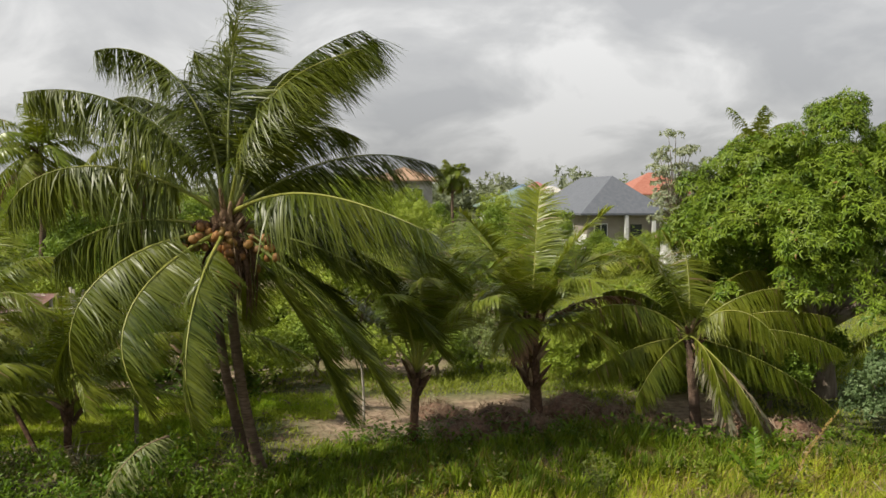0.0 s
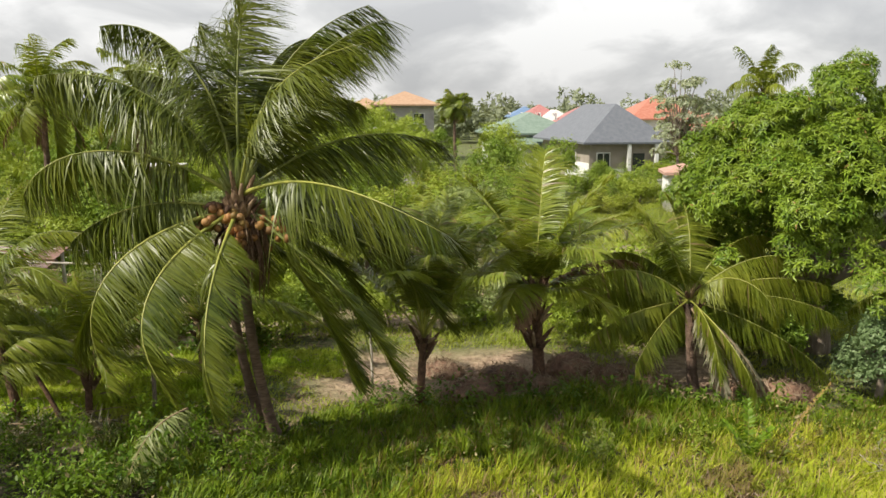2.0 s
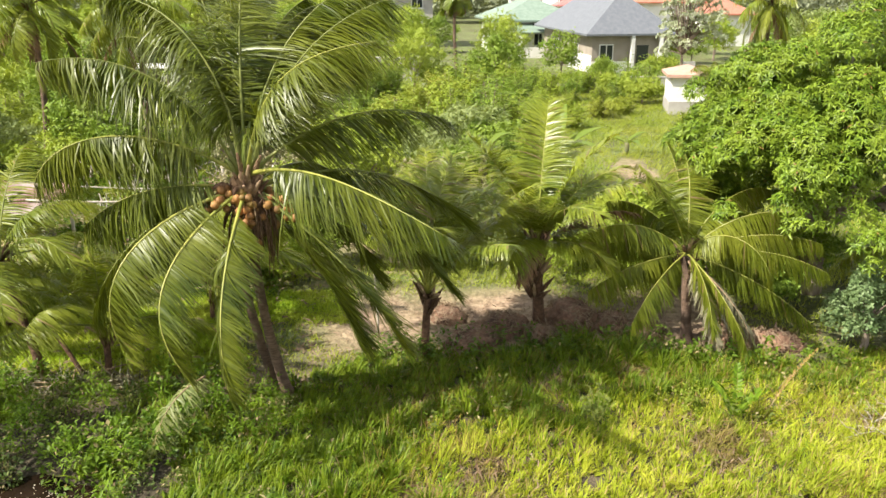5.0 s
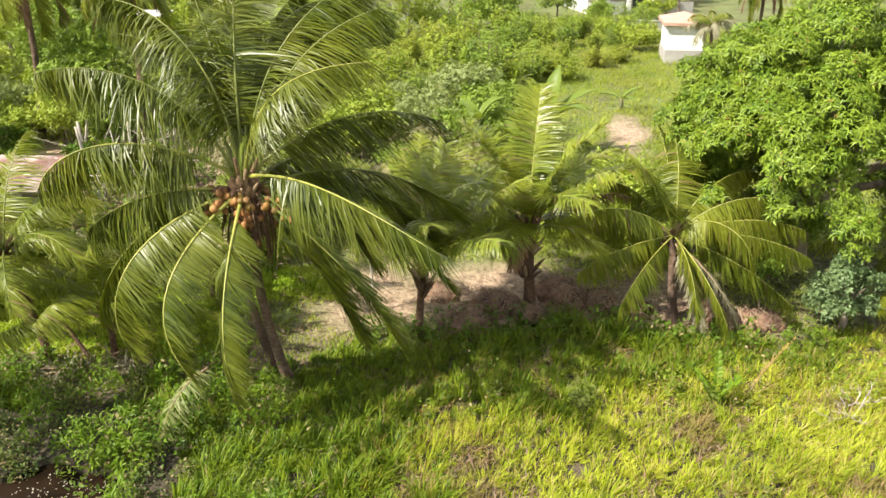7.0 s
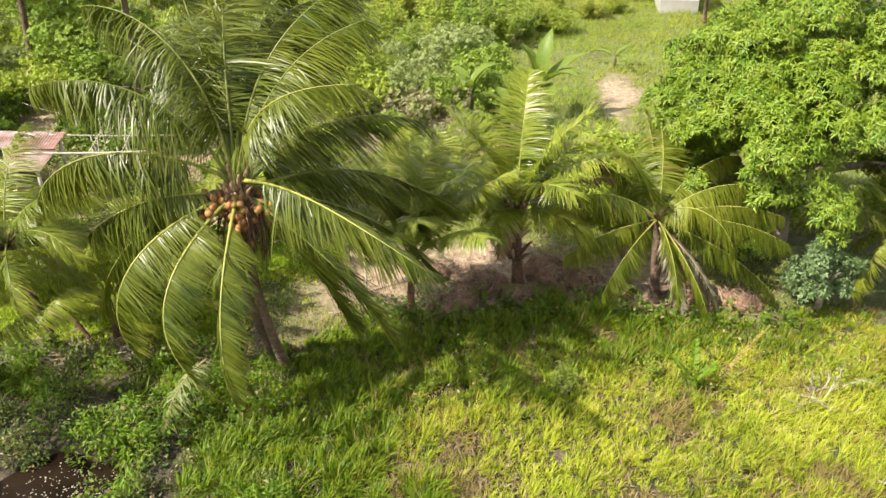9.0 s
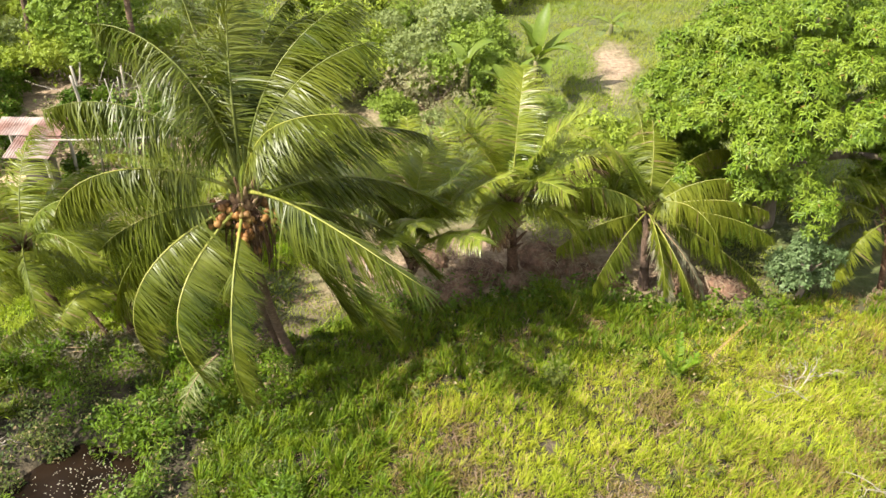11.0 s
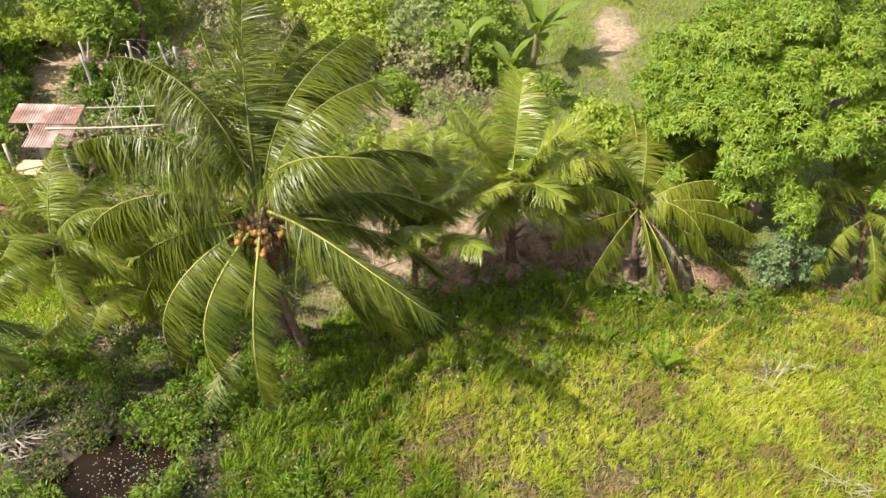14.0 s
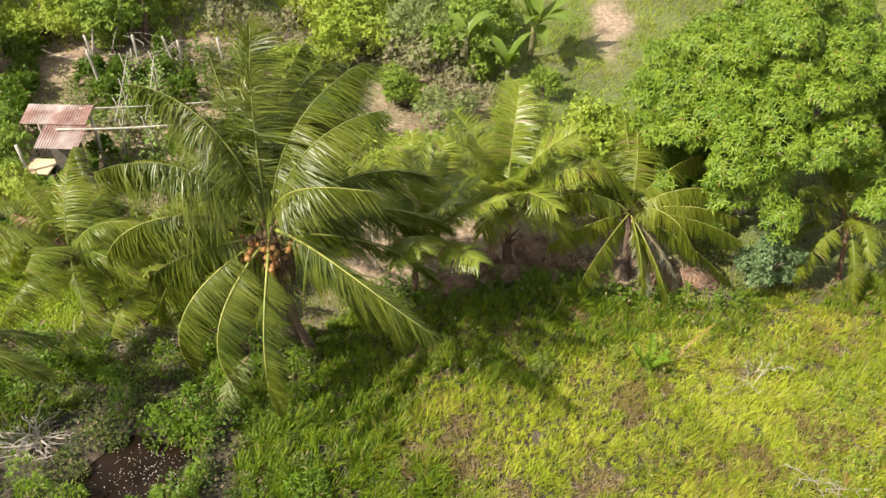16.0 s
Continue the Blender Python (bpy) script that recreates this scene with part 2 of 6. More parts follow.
# distance haze is mixed into this pale greyish leaf colour
M_FAR_HAZED = leaf_mat("far_tree_leaf_hazed", (0.190, 0.220, 0.140), (0.290, 0.315, 0.210), (0.250, 0.265, 0.170), 0.25, 0.7, 0.05, 0.5)
M_BANANA = leaf_mat("banana_leaf", (0.115, 0.190, 0.028), (0.205, 0.285, 0.045), (0.260, 0.305, 0.065), 0.4, 0.4, 1.2, 0.5)
M_LITTER = leaf_mat("dry_litter", (0.254, 0.170, 0.115), (0.429, 0.330, 0.236), (0.185, 0.111, 0.081), 0.1, 0.85, 1.2, 0.7)
M_MOUND = rough_mat("mulch", (0.175, 0.092, 0.058), (0.350, 0.210, 0.135), 11, 0.95, 1.0, (0.086, 0.046, 0.030), 2.5)
M_TWIG = rough_mat("dead_twig", (0.30, 0.25, 0.20), (0.46, 0.41, 0.35), 12, 0.9, 0.4)


# ---- mesh builders ----
def np_mesh(name, verts, faces, mat, smooth=False):
    """A mesh from arrays: verts (n, 3), faces (m, 3 or 4)."""
    verts = np.ascontiguousarray(verts, dtype=np.float32)
    faces = np.ascontiguousarray(faces, dtype=np.int32)
    me = bpy.data.meshes.new(name)
    me.vertices.add(len(verts))
    me.vertices.foreach_set("co", verts.ravel())
    k = faces.shape[1]
    me.loops.add(faces.size)
    me.loops.foreach_set("vertex_index", faces.ravel())
    me.polygons.add(len(faces))
    me.polygons.foreach_set("loop_start", np.arange(0, faces.size, k, dtype=np.int32))
    if smooth:
        me.polygons.foreach_set("use_smooth", np.ones(len(faces), dtype=bool))
    me.update(calc_edges=True)
    me.materials.append(mat)
    return me


def np_part(name, verts, faces, mat, parent=None, label="", smooth=False, kind=""):
    ob = new(name, np_mesh(name, verts, faces, mat, smooth))
    ob.parent = parent
    return tagged(ob, label=label, kind=kind)


def part(name, bm, mat, parent=None, label="", smooth=False):
    me = bpy.data.meshes.new(name)
    bm.to_mesh(me)
    bm.free()
    me.materials.append(mat)
    if smooth:
        for p in me.polygons:
            p.use_smooth = True
    ob = new(name, me)
    ob.parent = parent
    return tagged(ob, label=label)


def thing(name, at, label, category, group="", rz=0.0):
    ob = new(name)
    ob.empty_display_size = 0.2
    ob.matrix_world = pose(*at, 0, 0, rz)
    return tagged(ob, label, category, group)


def unit(v):
    v = np.asarray(v, dtype=float)
    return v / np.maximum(np.linalg.norm(v, axis=-1, keepdims=True), 1e-9)


def turned(along, up):
    """Rotation matrices whose y axis runs along and whose z axis is nearest to up."""
    y = unit(along)
    x = unit(np.cross(y, up))
    z = np.cross(x, y)
    return np.stack([x, y, z], axis=-1)


def strewn(tv, tf, at, rot, size):
    """Copies of a small template at many places, as one vertex and one face array."""
    n, k = len(at), len(tv)
    size = np.broadcast_to(np.asarray(size, dtype=float).reshape(-1, 1, 1) if np.ndim(size) == 1 else np.asarray(size, dtype=float).reshape(-1, 1, 3) if np.ndim(size) == 2 else float(size), (n, k, 3))
    v = np.einsum("nij,nkj->nki", rot, tv[None] * size) + at[:, None]
    f = tf[None] + (np.arange(n) * k)[:, None, None]
    return v.reshape(-1, 3), f.reshape(-1, tf.shape[1])


def joined(parts):
    vs, fs, off = [], [], 0
    for v, f in parts:
        vs.append(v)
        fs.append(f + off)
        off += len(v)
    return np.concatenate(vs), np.concatenate(fs)


def leaf_template(width=0.25, droop=0.15, fold=0.06):
    """A pointed leaf one unit long along y, folded along its midrib."""
    v = np.array([(0, 0, 0), (-width / 2, 0.42, fold), (0, 0.45, 0), (width / 2, 0.42, fold), (0, 1, -droop)])
    f = np.array([(0, 2, 1), (0, 3, 2), (1, 2, 4), (2, 3, 4)])
    return v, f


def blade_template(width=0.04, bend=0.5, segs=3):
    """A grass blade one unit long, standing along y and bending to -z."""
    s = np.linspace(0, 1, segs + 1)
    ang = bend * s ** 1.3
    y = np.concatenate([[0], np.cumsum(np.cos(ang[1:])) / segs])
    z = -np.concatenate([[0], np.cumsum(np.sin(ang[1:])) / segs])
    w = width / 2 * np.array([0.75, 1.0, 0.8, 0.12])[: segs + 1] if segs == 3 else width / 2 * (1 - s * 0.9)
    v = np.empty((2 * (segs + 1), 3))
    v[0::2] = np.stack([-w, y, z], 1)
    v[1::2] = np.stack([w, y, z], 1)
    f = np.array([(2 * i, 2 * i + 1, 2 * i + 3, 2 * i + 2) for i in range(segs)])
    return v, f


def tube(points, radii, sides=8, wobble=0.0, seed=0):
    """A round tapering tube along points."""
    pts = np.asarray(points, dtype=float)
    r = np.asarray(radii, dtype=float)
    tan = unit(np.gradient(pts, axis=0))
    ref = np.array([0.0, 1.0, 0.0]) if abs(tan[0][1]) < 0.8 else np.array([1.0, 0.0, 0.0])
    a = unit(np.cross(tan, ref))
    b = np.cross(tan, a)
    th = np.linspace(0, 2 * math.pi, sides, endpoint=False)
    rr = r[:, None] * (1 + wobble * np.random.default_rng(seed).uniform(-1, 1, (len(pts), sides)))
    ring = pts[:, None] + rr[..., None] * (np.cos(th)[None, :, None] * a[:, None] + np.sin(th)[None, :, None] * b[:, None])
    v = ring.reshape(-1, 3)
    f = []
    for i in range(len(pts) - 1):
        for j in range(sides):
            k = (j + 1) % sides
            f.append((i * sides + j, i * sides + k, (i + 1) * sides + k, (i + 1) * sides + j))
    n = len(pts)
    v = np.vstack([v, pts[:1], pts[-1:]])
    for j in range(sides):
        k = (j + 1) % sides
        f.append((k, j, n * sides, n * sides))
        f.append(((n - 1) * sides + j, (n - 1) * sides + k, n * sides + 1, n * sides + 1))
    f = np.array(f)
    return v, f


def tube_part(name, points, radii, mat, parent=None, label="", sides=8, wobble=0.0, seed=0):
    v, f = tube(points, radii, sides, wobble, seed)
    me = bpy.data.meshes.new(name)
    me.from_pydata(v.tolist(), [], [tuple(dict.fromkeys(q)) for q in f.tolist()])
    me.materials.append(mat)
    for p in me.polygons:
        p.use_smooth = True
    ob = new(name, me)
    ob.parent = parent
    return tagged(ob, label=label)


def bent(a, b, sag=(0, 0, 0), n=8):
    """Points from a to b, bowed by sag at the middle."""
    s = np.linspace(0, 1, n)[:, None]
    return np.asarray(a) * (1 - s) + np.asarray(b) * s + np.asarray(sag) * (4 * s * (1 - s))

# ---- palms ----
WIND = np.array([0.85, 0.15, 0.0])


def frond_curve(az, el, length, bend, drift, n=16):
    """Places along a frond's stalk from its foot; degrees, metres."""
    s = (np.arange(n) + 0.5) / n
    e = np.radians(el - bend * s ** 1.4)
    a = np.radians(az + drift * s)
    d = np.stack([np.cos(e) * np.cos(a), np.cos(e) * np.sin(a), np.sin(e)], 1) * (length / n)
    return np.vstack([np.zeros(3), np.cumsum(d, 0)])


def frond(parent, foot, az, el, length, bend, drift, r, leaf_mat_=None, stalk_mat=None, pairs=84, leaf_len=0.8, hang=0.75, wind=0.35, bare=0.16, width=0.045, label="", gaps=0.04, vee=0.25, loose=1.0, thick=1.0, drape=0.42, sweep=0.0, blow=0.0, ahead=(0.12, 0.8), steep=0.45):
    """A feather leaf: a tapering stalk and two rows of hanging leaflets under it."""
    pts = frond_curve(az, el, length, bend, drift)
    n = len(pts)
    pts = pts + np.linspace(0, 1, n)[:, None] ** 3.5 * sweep * WIND
    st = tube_part("frond", pts + foot, np.interp(np.linspace(0, 1, n), [0, 0.12, 0.5, 1], [0.042, 0.025, 0.012, 0.003]) * thick * (length / 3.8) ** 0.5,
                   stalk_mat or M_RACHIS, parent, label, 6)
    sv = np.linspace(bare, 0.995, pairs)
    ss = np.repeat(sv, 2) + r.uniform(-0.3, 0.3, pairs * 2) / pairs
    ss = np.clip(ss, 0.02, 1)
    side = np.tile([1.0, -1.0], pairs)
    keep = r.uniform(size=len(ss)) > gaps
    ss, side = ss[keep], side[keep]
    grid = np.linspace(0, 1, n)
    at = np.stack([np.interp(ss, grid, pts[:, i]) for i in range(3)], 1)
    tan = unit(np.stack([np.interp(ss, grid, np.gradient(pts, axis=0)[:, i]) for i in range(3)], 1))
    flat = np.array([-math.sin(radians(az)), math.cos(radians(az)), 0.0])
    flat = np.broadcast_to(flat, tan.shape)
    lat = unit(flat - tan * (flat * tan).sum(1, keepdims=True))
    up = np.cross(lat, tan)
    up = np.where(up[:, 2:3] < -0.25, -up, up)
    knots = np.linspace(0, 1, 25)
    clump = np.stack([np.interp(ss, knots, r.normal(0, 1, 25)) for i in range(4)], 1)
    ll = (1 + 0.10 * clump[:, 3]) * leaf_len * np.interp(ss, [0, bare, 0.3, 0.55, 0.8, 1], [0.5, 0.6, 1, 1, 0.88, 0.5]) * r.uniform(0.8, 1.1, len(ss))
    d0 = unit(lat * side[:, None] * 0.85 + blow * WIND + tan * np.interp(ss, [0, 1], ahead)[:, None] + up * vee + r.normal(0, 0.08 * loose, (len(ss), 3)) + clump[:, :3] * 0.07 * loose)
    pull = unit(np.array([0, 0, -1.0]) + wind * WIND)[None] * 1.0 + r.normal(0, 0.10 * loose, (len(ss), 3)) + clump[:, :3] * 0.10 * loose
    segs = 4
    rows, cur = [at], at
    for k in range(segs):
        w = (hang * (1 - steep * np.clip(tan[:, 2:3], 0, 1)) * ((k + 0.7) / segs) ** drape)
        d = unit(d0 * (1 - w) + pull * w)
        cur = cur + d * (ll / segs)[:, None]
        rows.append(cur)
    wid = width * np.array([0.6, 1.0, 0.85, 0.5, 0.06])
    acr = unit(tan - d0 * (tan * d0).sum(1, keepdims=True))
    acr = unit(acr + up * 0.25)
    turn = side[:, None] * 0.4 + r.normal(0, 0.25, (len(ss), 1))
    acr = unit(acr * np.cos(turn) + np.cross(d0, acr) * np.sin(turn))
    v = np.empty((len(ss), 2 * (segs + 1), 3))
    for k in range(segs + 1):
        v[:, 2 * k] = rows[k] - acr * wid[k] / 2
        v[:, 2 * k + 1] = rows[k] + acr * wid[k] / 2
    q = np.array([(2 * i, 2 * i + 1, 2 * i + 3, 2 * i + 2) for i in range(segs)])
    f = q[None] + (np.arange(len(ss)) * 2 * (segs + 1))[:, None, None]
    np_part("foliage", v.reshape(-1, 3) + foot, f.reshape(-1, 4), leaf_mat_ or M_PALM, st, kind="stuff")
    return st


def palm_trunk(parent, base, top, radius, r, mat=None, rings=True, sag=(0, 0, 0), flare=1.5):
    h = max(0.3, top[2] - base[2])
    n = max(8, int(h / 0.055)) if rings else 10
    s = np.linspace(0, 1, n)
    pts = bent(base, top, sag, n)
    rad = radius * np.interp(s, [0, 0.08, 0.25, 1], [flare, 1.2, 1.0, 0.85])
    if rings:
        rad = rad * (1 + 0.05 * np.where(np.arange(n) % 3 == 0, 1, -0.4))
    return tube_part("trunk", pts, rad, mat or M_TRUNK, parent, "", 12, 0.05, int(r.integers(1000)))


def sheaths(parent, top, r, count=14, size=0.5, spread=0.16):
    """Old leaf bases and fibre round the crown."""
    for i in range(count):
        a = i * 2.4 + r.uniform(-0.3, 0.3)
        z = r.uniform(-0.55, 0.1) * size
        foot = np.array(top) + (spread * 0.5 * math.cos(a), spread * 0.5 * math.sin(a), z)
        tip = foot + np.array([math.cos(a) * spread * r.uniform(0.8, 1.8), math.sin(a) * spread * r.uniform(0.8, 1.8), r.uniform(0.1, 0.5) * size])
        tube_part("leaf_base", bent(foot, tip, (0, 0, 0.03), 4), [0.035, 0.05, 0.035, 0.012], M_FIBRE if i % 3 else M_RACHIS_DRY, parent, "", 5)


def coconut_mesh(mat, name):
    bm = bmesh.new()
    bmesh.ops.create_icosphere(bm, subdivisions=2, radius=1.0)
    for v in bm.verts:
        k = v.co.z
        v.co.x *= 1 - 0.12 * k
        v.co.y *= 1 - 0.12 * k
        v.co.z *= 1.18 + 0.08 * k
        ang = math.atan2(v.co.y, v.co.x)
        ridge = 1 + 0.035 * math.cos(3 * ang)
        v.co.x *= ridge
        v.co.y *= ridge
    me = bpy.data.meshes.new(name)
    bm.to_mesh(me)
    bm.free()
    me.materials.append(mat)
    for p in me.polygons:
        p.use_smooth = True
    return me


NUT_RIPE = coconut_mesh(M_NUT, "coconut")
NUT_YOUNG = coconut_mesh(M_NUT_GREEN, "young_coconut")


def nut_bunch(parent, foot, az, reach, drop, count, r, mesh, size=0.095):
    """A hanging stalk with nuts crowded round its lower end."""
    out = np.array([math.cos(radians(az)), math.sin(radians(az)), 0])
    tip = np.array(foot) + out * reach + (0, 0, -drop)
    mid = np.array(foot) + out * reach * 0.8 + (0, 0, 0.05)
    s = np.linspace(0, 1, 8)[:, None]
    pts = (1 - s) ** 2 * np.array(foot) + 2 * s * (1 - s) * mid + s ** 2 * tip
    stalk = tube_part("fruit_stalk", pts, np.linspace(0.025, 0.01, 8), M_RACHIS, parent, "", 6)
    done = []
    tries = 0
    while len(done) < count and tries < 600:
        tries += 1
        k = r.uniform(0.45, 1.0)
        c = (1 - k) ** 2 * np.array(foot) + 2 * k * (1 - k) * mid + k ** 2 * tip
        p = c + unit(r.normal(size=3)) * r.uniform(0.06, 0.21) * (0.6 + k * 0.5)
        rad = size * r.uniform(0.85, 1.12)
        if all(np.linalg.norm(p - q) > (rad + w) * 0.9 for q, w in done):
            done.append((p, rad))
            nut = new("coconut", mesh)
            nut.parent = stalk
            tilt = Vector((c - p).tolist()).to_track_quat("Z", "Y").to_matrix().to_4x4()
            nut.matrix_basis = Matrix.Translation(p.tolist()) @ tilt @ Matrix.Scale(rad, 4)
    return stalk


def random_fronds(r, count, el=(15, 80), length=2.4, bend=(50, 90), start=0.0):
    rows = []
    for i in range(count):
        k = (i + 0.5) / count
        rows.append((start + i * 137.5 + r.uniform(-12, 12), el[1] + (el[0] - el[1]) * k + r.uniform(-6, 6), length * r.uniform(0.88, 1.1), r.uniform(*bend), r.uniform(-8, 8)))
    return rows


# great coconut palm, hung with nuts
r = np.random.default_rng(11)
main_palm = thing("coconut_palm", (0, 0, 0), "tall coconut palm with orange nuts and wind-bent fronds", "palm tree")
crown = np.array([-3.38, 12.7, 3.9])
palm_trunk(main_palm, (-3.08, 13.5, -0.05), (-3.37, 12.72, 4.2), 0.088, r, sag=(-0.12, -0.1, 0))
tube_part("trunk", bent((-3.32, 13.75, -0.05), (-3.7, 13.1, 3.3), (-0.12, 0, 0), 24), np.linspace(0.095, 0.065, 24) * (1 + 0.05 * (np.arange(24) % 3 == 0)), M_TRUNK, main_palm, "thinner second stem", 10, 0.05, 9)
sheaths(main_palm, (-3.38, 12.7, 4.1), r, 30, 1.0, 0.2)
# azimuth, rise, length, bend, drift and the tip's sweep before the wind
MAIN_FRONDS = [
    (184, 66, 3.65, 81, 16, 0), (199, 35, 3.8, 82, -2, 0.55), (212, 16, 2.6, 62, -27, 0), (173, -16, 3.8, 57, 18, 0.1),
    (220, -6, 3.85, 68, 0, 0.95), (237, -20, 3.75, 42, 0, 1.35), (272, -18, 3.75, 60, -12, 0.4), (314, 16, 4.0, 45, -5, 0.72),
    (303, 64, 3.45, 54, 10, 0.85), (20, 38, 3.5, 60, -20, 0), (2, 74, 3.7, 59, -8, 0), (40, 5, 4.0, 90, -18, 0.7), (355, -50, 3.4, 25, 28, 0),
    (155, 86, 4.2, 96, 5, 0), (111, 72, 4.0, 40, -11, 0.2), (71, 84, 3.95, 90, -26, 0), (12, -8, 4.0, 62, 4, 0.2), (22, 14, 4.0, 72, -4, 0.2),
    (97, 87, 4.1, 40, 0, 0.2), (40, 72, 3.9, 62, 0, 0), (140, 62, 3.9, 70, 5, 0), (62, 52, 3.9, 70, 0, 0), (95, 35, 3.8, 70, 0, 0),
    (70, 10, 3.8, 60, 0, 0), (100, -12, 3.6, 50, 0, 0), (48, -22, 3.7, 45, 0, 0), (340, -30, 3.6, 35, 10, 0), (125, 78, 3.8, 62, 0, 0.3), (80, 70, 3.9, 60, 0, 0.3), (30, 82, 3.8, 60, 0, 0.3),
]
for az, rise_, length, curl, turn_, sweep in MAIN_FRONDS:
    a = radians(az)
    foot = crown + (0.09 * math.cos(a), 0.09 * math.sin(a), 0.30 if rise_ < 20 and az != 314 else 0.55)
    lee = 215 <= az < 290
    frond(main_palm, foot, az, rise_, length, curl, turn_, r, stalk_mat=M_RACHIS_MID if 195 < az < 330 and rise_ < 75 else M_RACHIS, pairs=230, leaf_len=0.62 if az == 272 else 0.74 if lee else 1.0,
          hang=0.75 if lee else 0.8 if az == 314 else 0.97, wind=0.7 if lee else 0.2 if 140 < az < 215 else 0.45 if az == 314 else 0.8, width=0.024, gaps=0.04, bare=0.2, vee=0.1, drape=0.4 if lee else 0.26, sweep=sweep,
          blow=0.8 if lee else 0.0 if 140 < az < 215 else 0.1 if az == 314 else 0.35, ahead=(0.5, 0.95) if lee or az == 314 else (0.12, 0.8), thick=1.2, steep=0.5 if rise_ > 60 else 0.2, loose=1.4 if rise_ > 60 else 1.15)
for az, reach, drop, count, mesh, size in ((205, 0.62, 0.10, 15, NUT_RIPE, 0.067), (222, 0.55, 0.18, 10, NUT_RIPE, 0.067), (262, 0.36, 0.14, 12, NUT_YOUNG, 0.050),
                                           (270, 0.36, 0.46, 13, NUT_RIPE, 0.074), (288, 0.38, 0.80, 11, NUT_RIPE, 0.072), (20, 0.5, 0.5, 8, NUT_RIPE, 0.071), (342, 0.8, 0.48, 8, NUT_RIPE, 0.069)):
    nut_bunch(main_palm, crown + (0, 0, 0.25), az, reach, drop, count, r, mesh, size)
for i in range(34):
    a = r.uniform(0, 6.28)
    tube_part("dry_stalk", bent(crown + (0.1 * math.cos(a), 0.1 * math.sin(a), 0.1), crown + (0.42 * math.cos(a), 0.42 * math.sin(a), -0.7 - 0.5 * r.uniform()), (0.15 * math.cos(a), 0.15 * math.sin(a), 0.2), 7),
              np.linspace(0.018, 0.005, 7), M_FIBRE, main_palm, "", 5)

bm = bmesh.new()
bmesh.ops.create_icosphere(bm, subdivisions=4, radius=1.0)
for v in bm.verts:
    q = v.co.copy()
    k = 1 + 0.35 * noise.noise(q * 3.1) + 0.2 * noise.noise(q * 9)
    v.co = Vector((-3.33 + q.x * 0.22 * k, 12.75 + q.y * 0.22 * k, 3.80 + q.z * 0.50 * k))
part("fibre_mass", bm, M_FIBRE, main_palm, "dark brown fibre round the crown's foot")

for i in range(16):
    a = i * 2.4
    b = crown + (0.07 * math.cos(a), 0.07 * math.sin(a), 0.05 + 0.02 * i)
    tube_part("leaf_base", bent(b, b + (0.22 * math.cos(a), 0.22 * math.sin(a), 0.28 + 0.02 * i), (0, 0, 0.04), 5), [0.06, 0.055, 0.045, 0.035, 0.02], M_RACHIS if i % 4 == 0 else M_GAUZE if i % 2 else M_RACHIS_DRY, main_palm, "", 6)

# gauze sheaths, old spathes and hanging fibre about the nuts
for i in range(9):
    a = i * 2.4 + 0.4
    b = crown + (0.05 * math.cos(a), 0.05 * math.sin(a), 0.12 + 0.035 * i)
    pts_ = bent(b, b + (0.17 * math.cos(a), 0.17 * math.sin(a), 0.26), (0.05 * math.cos(a), 0.05 * math.sin(a), 0), 6)
    tube_part("gauze_sheath", pts_, [0.05, 0.085, 0.095, 0.08, 0.05, 0.012], M_GAUZE, main_palm, "", 8, 0.18, i)
for i, (az, reach, drop) in enumerate(((215, 0.55, -0.12), (250, 0.34, 0.0), (300, 0.40, 0.75), (310, 0.34, 1.05), (325, 0.42, 0.9), (340, 0.38, 1.15), (285, 0.30, 0.95), (350, 0.45, 0.7))):
    a = radians(az)
    o = np.array([math.cos(a), math.sin(a), 0])
    tube_part("spathe", bent(crown + (0, 0, 0.25), crown + o * reach + (0, 0, 0.2 - drop), o * 0.14 + (0, 0, 0.12), 9), [0.02, 0.035, 0.045, 0.05, 0.05, 0.042, 0.03, 0.018, 0.006], M_FIBRE, main_palm, "dry brown flower spathe", 6, 0.12, i)
for i in range(60):
    a = radians(r.uniform(255, 370))
    o = np.array([math.cos(a), math.sin(a), 0])
    st_ = crown + o * r.uniform(0.12, 0.3) + (0, 0, r.uniform(-0.1, 0.3))
    tube_part("dry_stalk", bent(st_, st_ + o * r.uniform(0.0, 0.22) + (0, 0, -r.uniform(0.3, 0.75)), o * r.uniform(0.02, 0.12), 6), np.linspace(0.011, 0.004, 6), M_FIBRE if i % 3 else M_RACHIS_DRY, main_palm, "", 4)

# second palm, short trunk with old leaf bases
p2 = thing("coconut_palm", (0, 0, 0), "young coconut palm with upright fronds above a brown mulch bed", "palm tree")
P2_TOP = np.array([1.83, 16.45, 2.0])
palm_trunk(p2, (1.96, 16.55, -0.05), (1.83, 16.45, 1.95), 0.125, r, M_FIBRE, flare=1.45)
sheaths(p2, P2_TOP, r, 26, 1.5, 0.17)
sheaths(p2, P2_TOP - (0, 0, 0.75), r, 16, 1.1, 0.2)
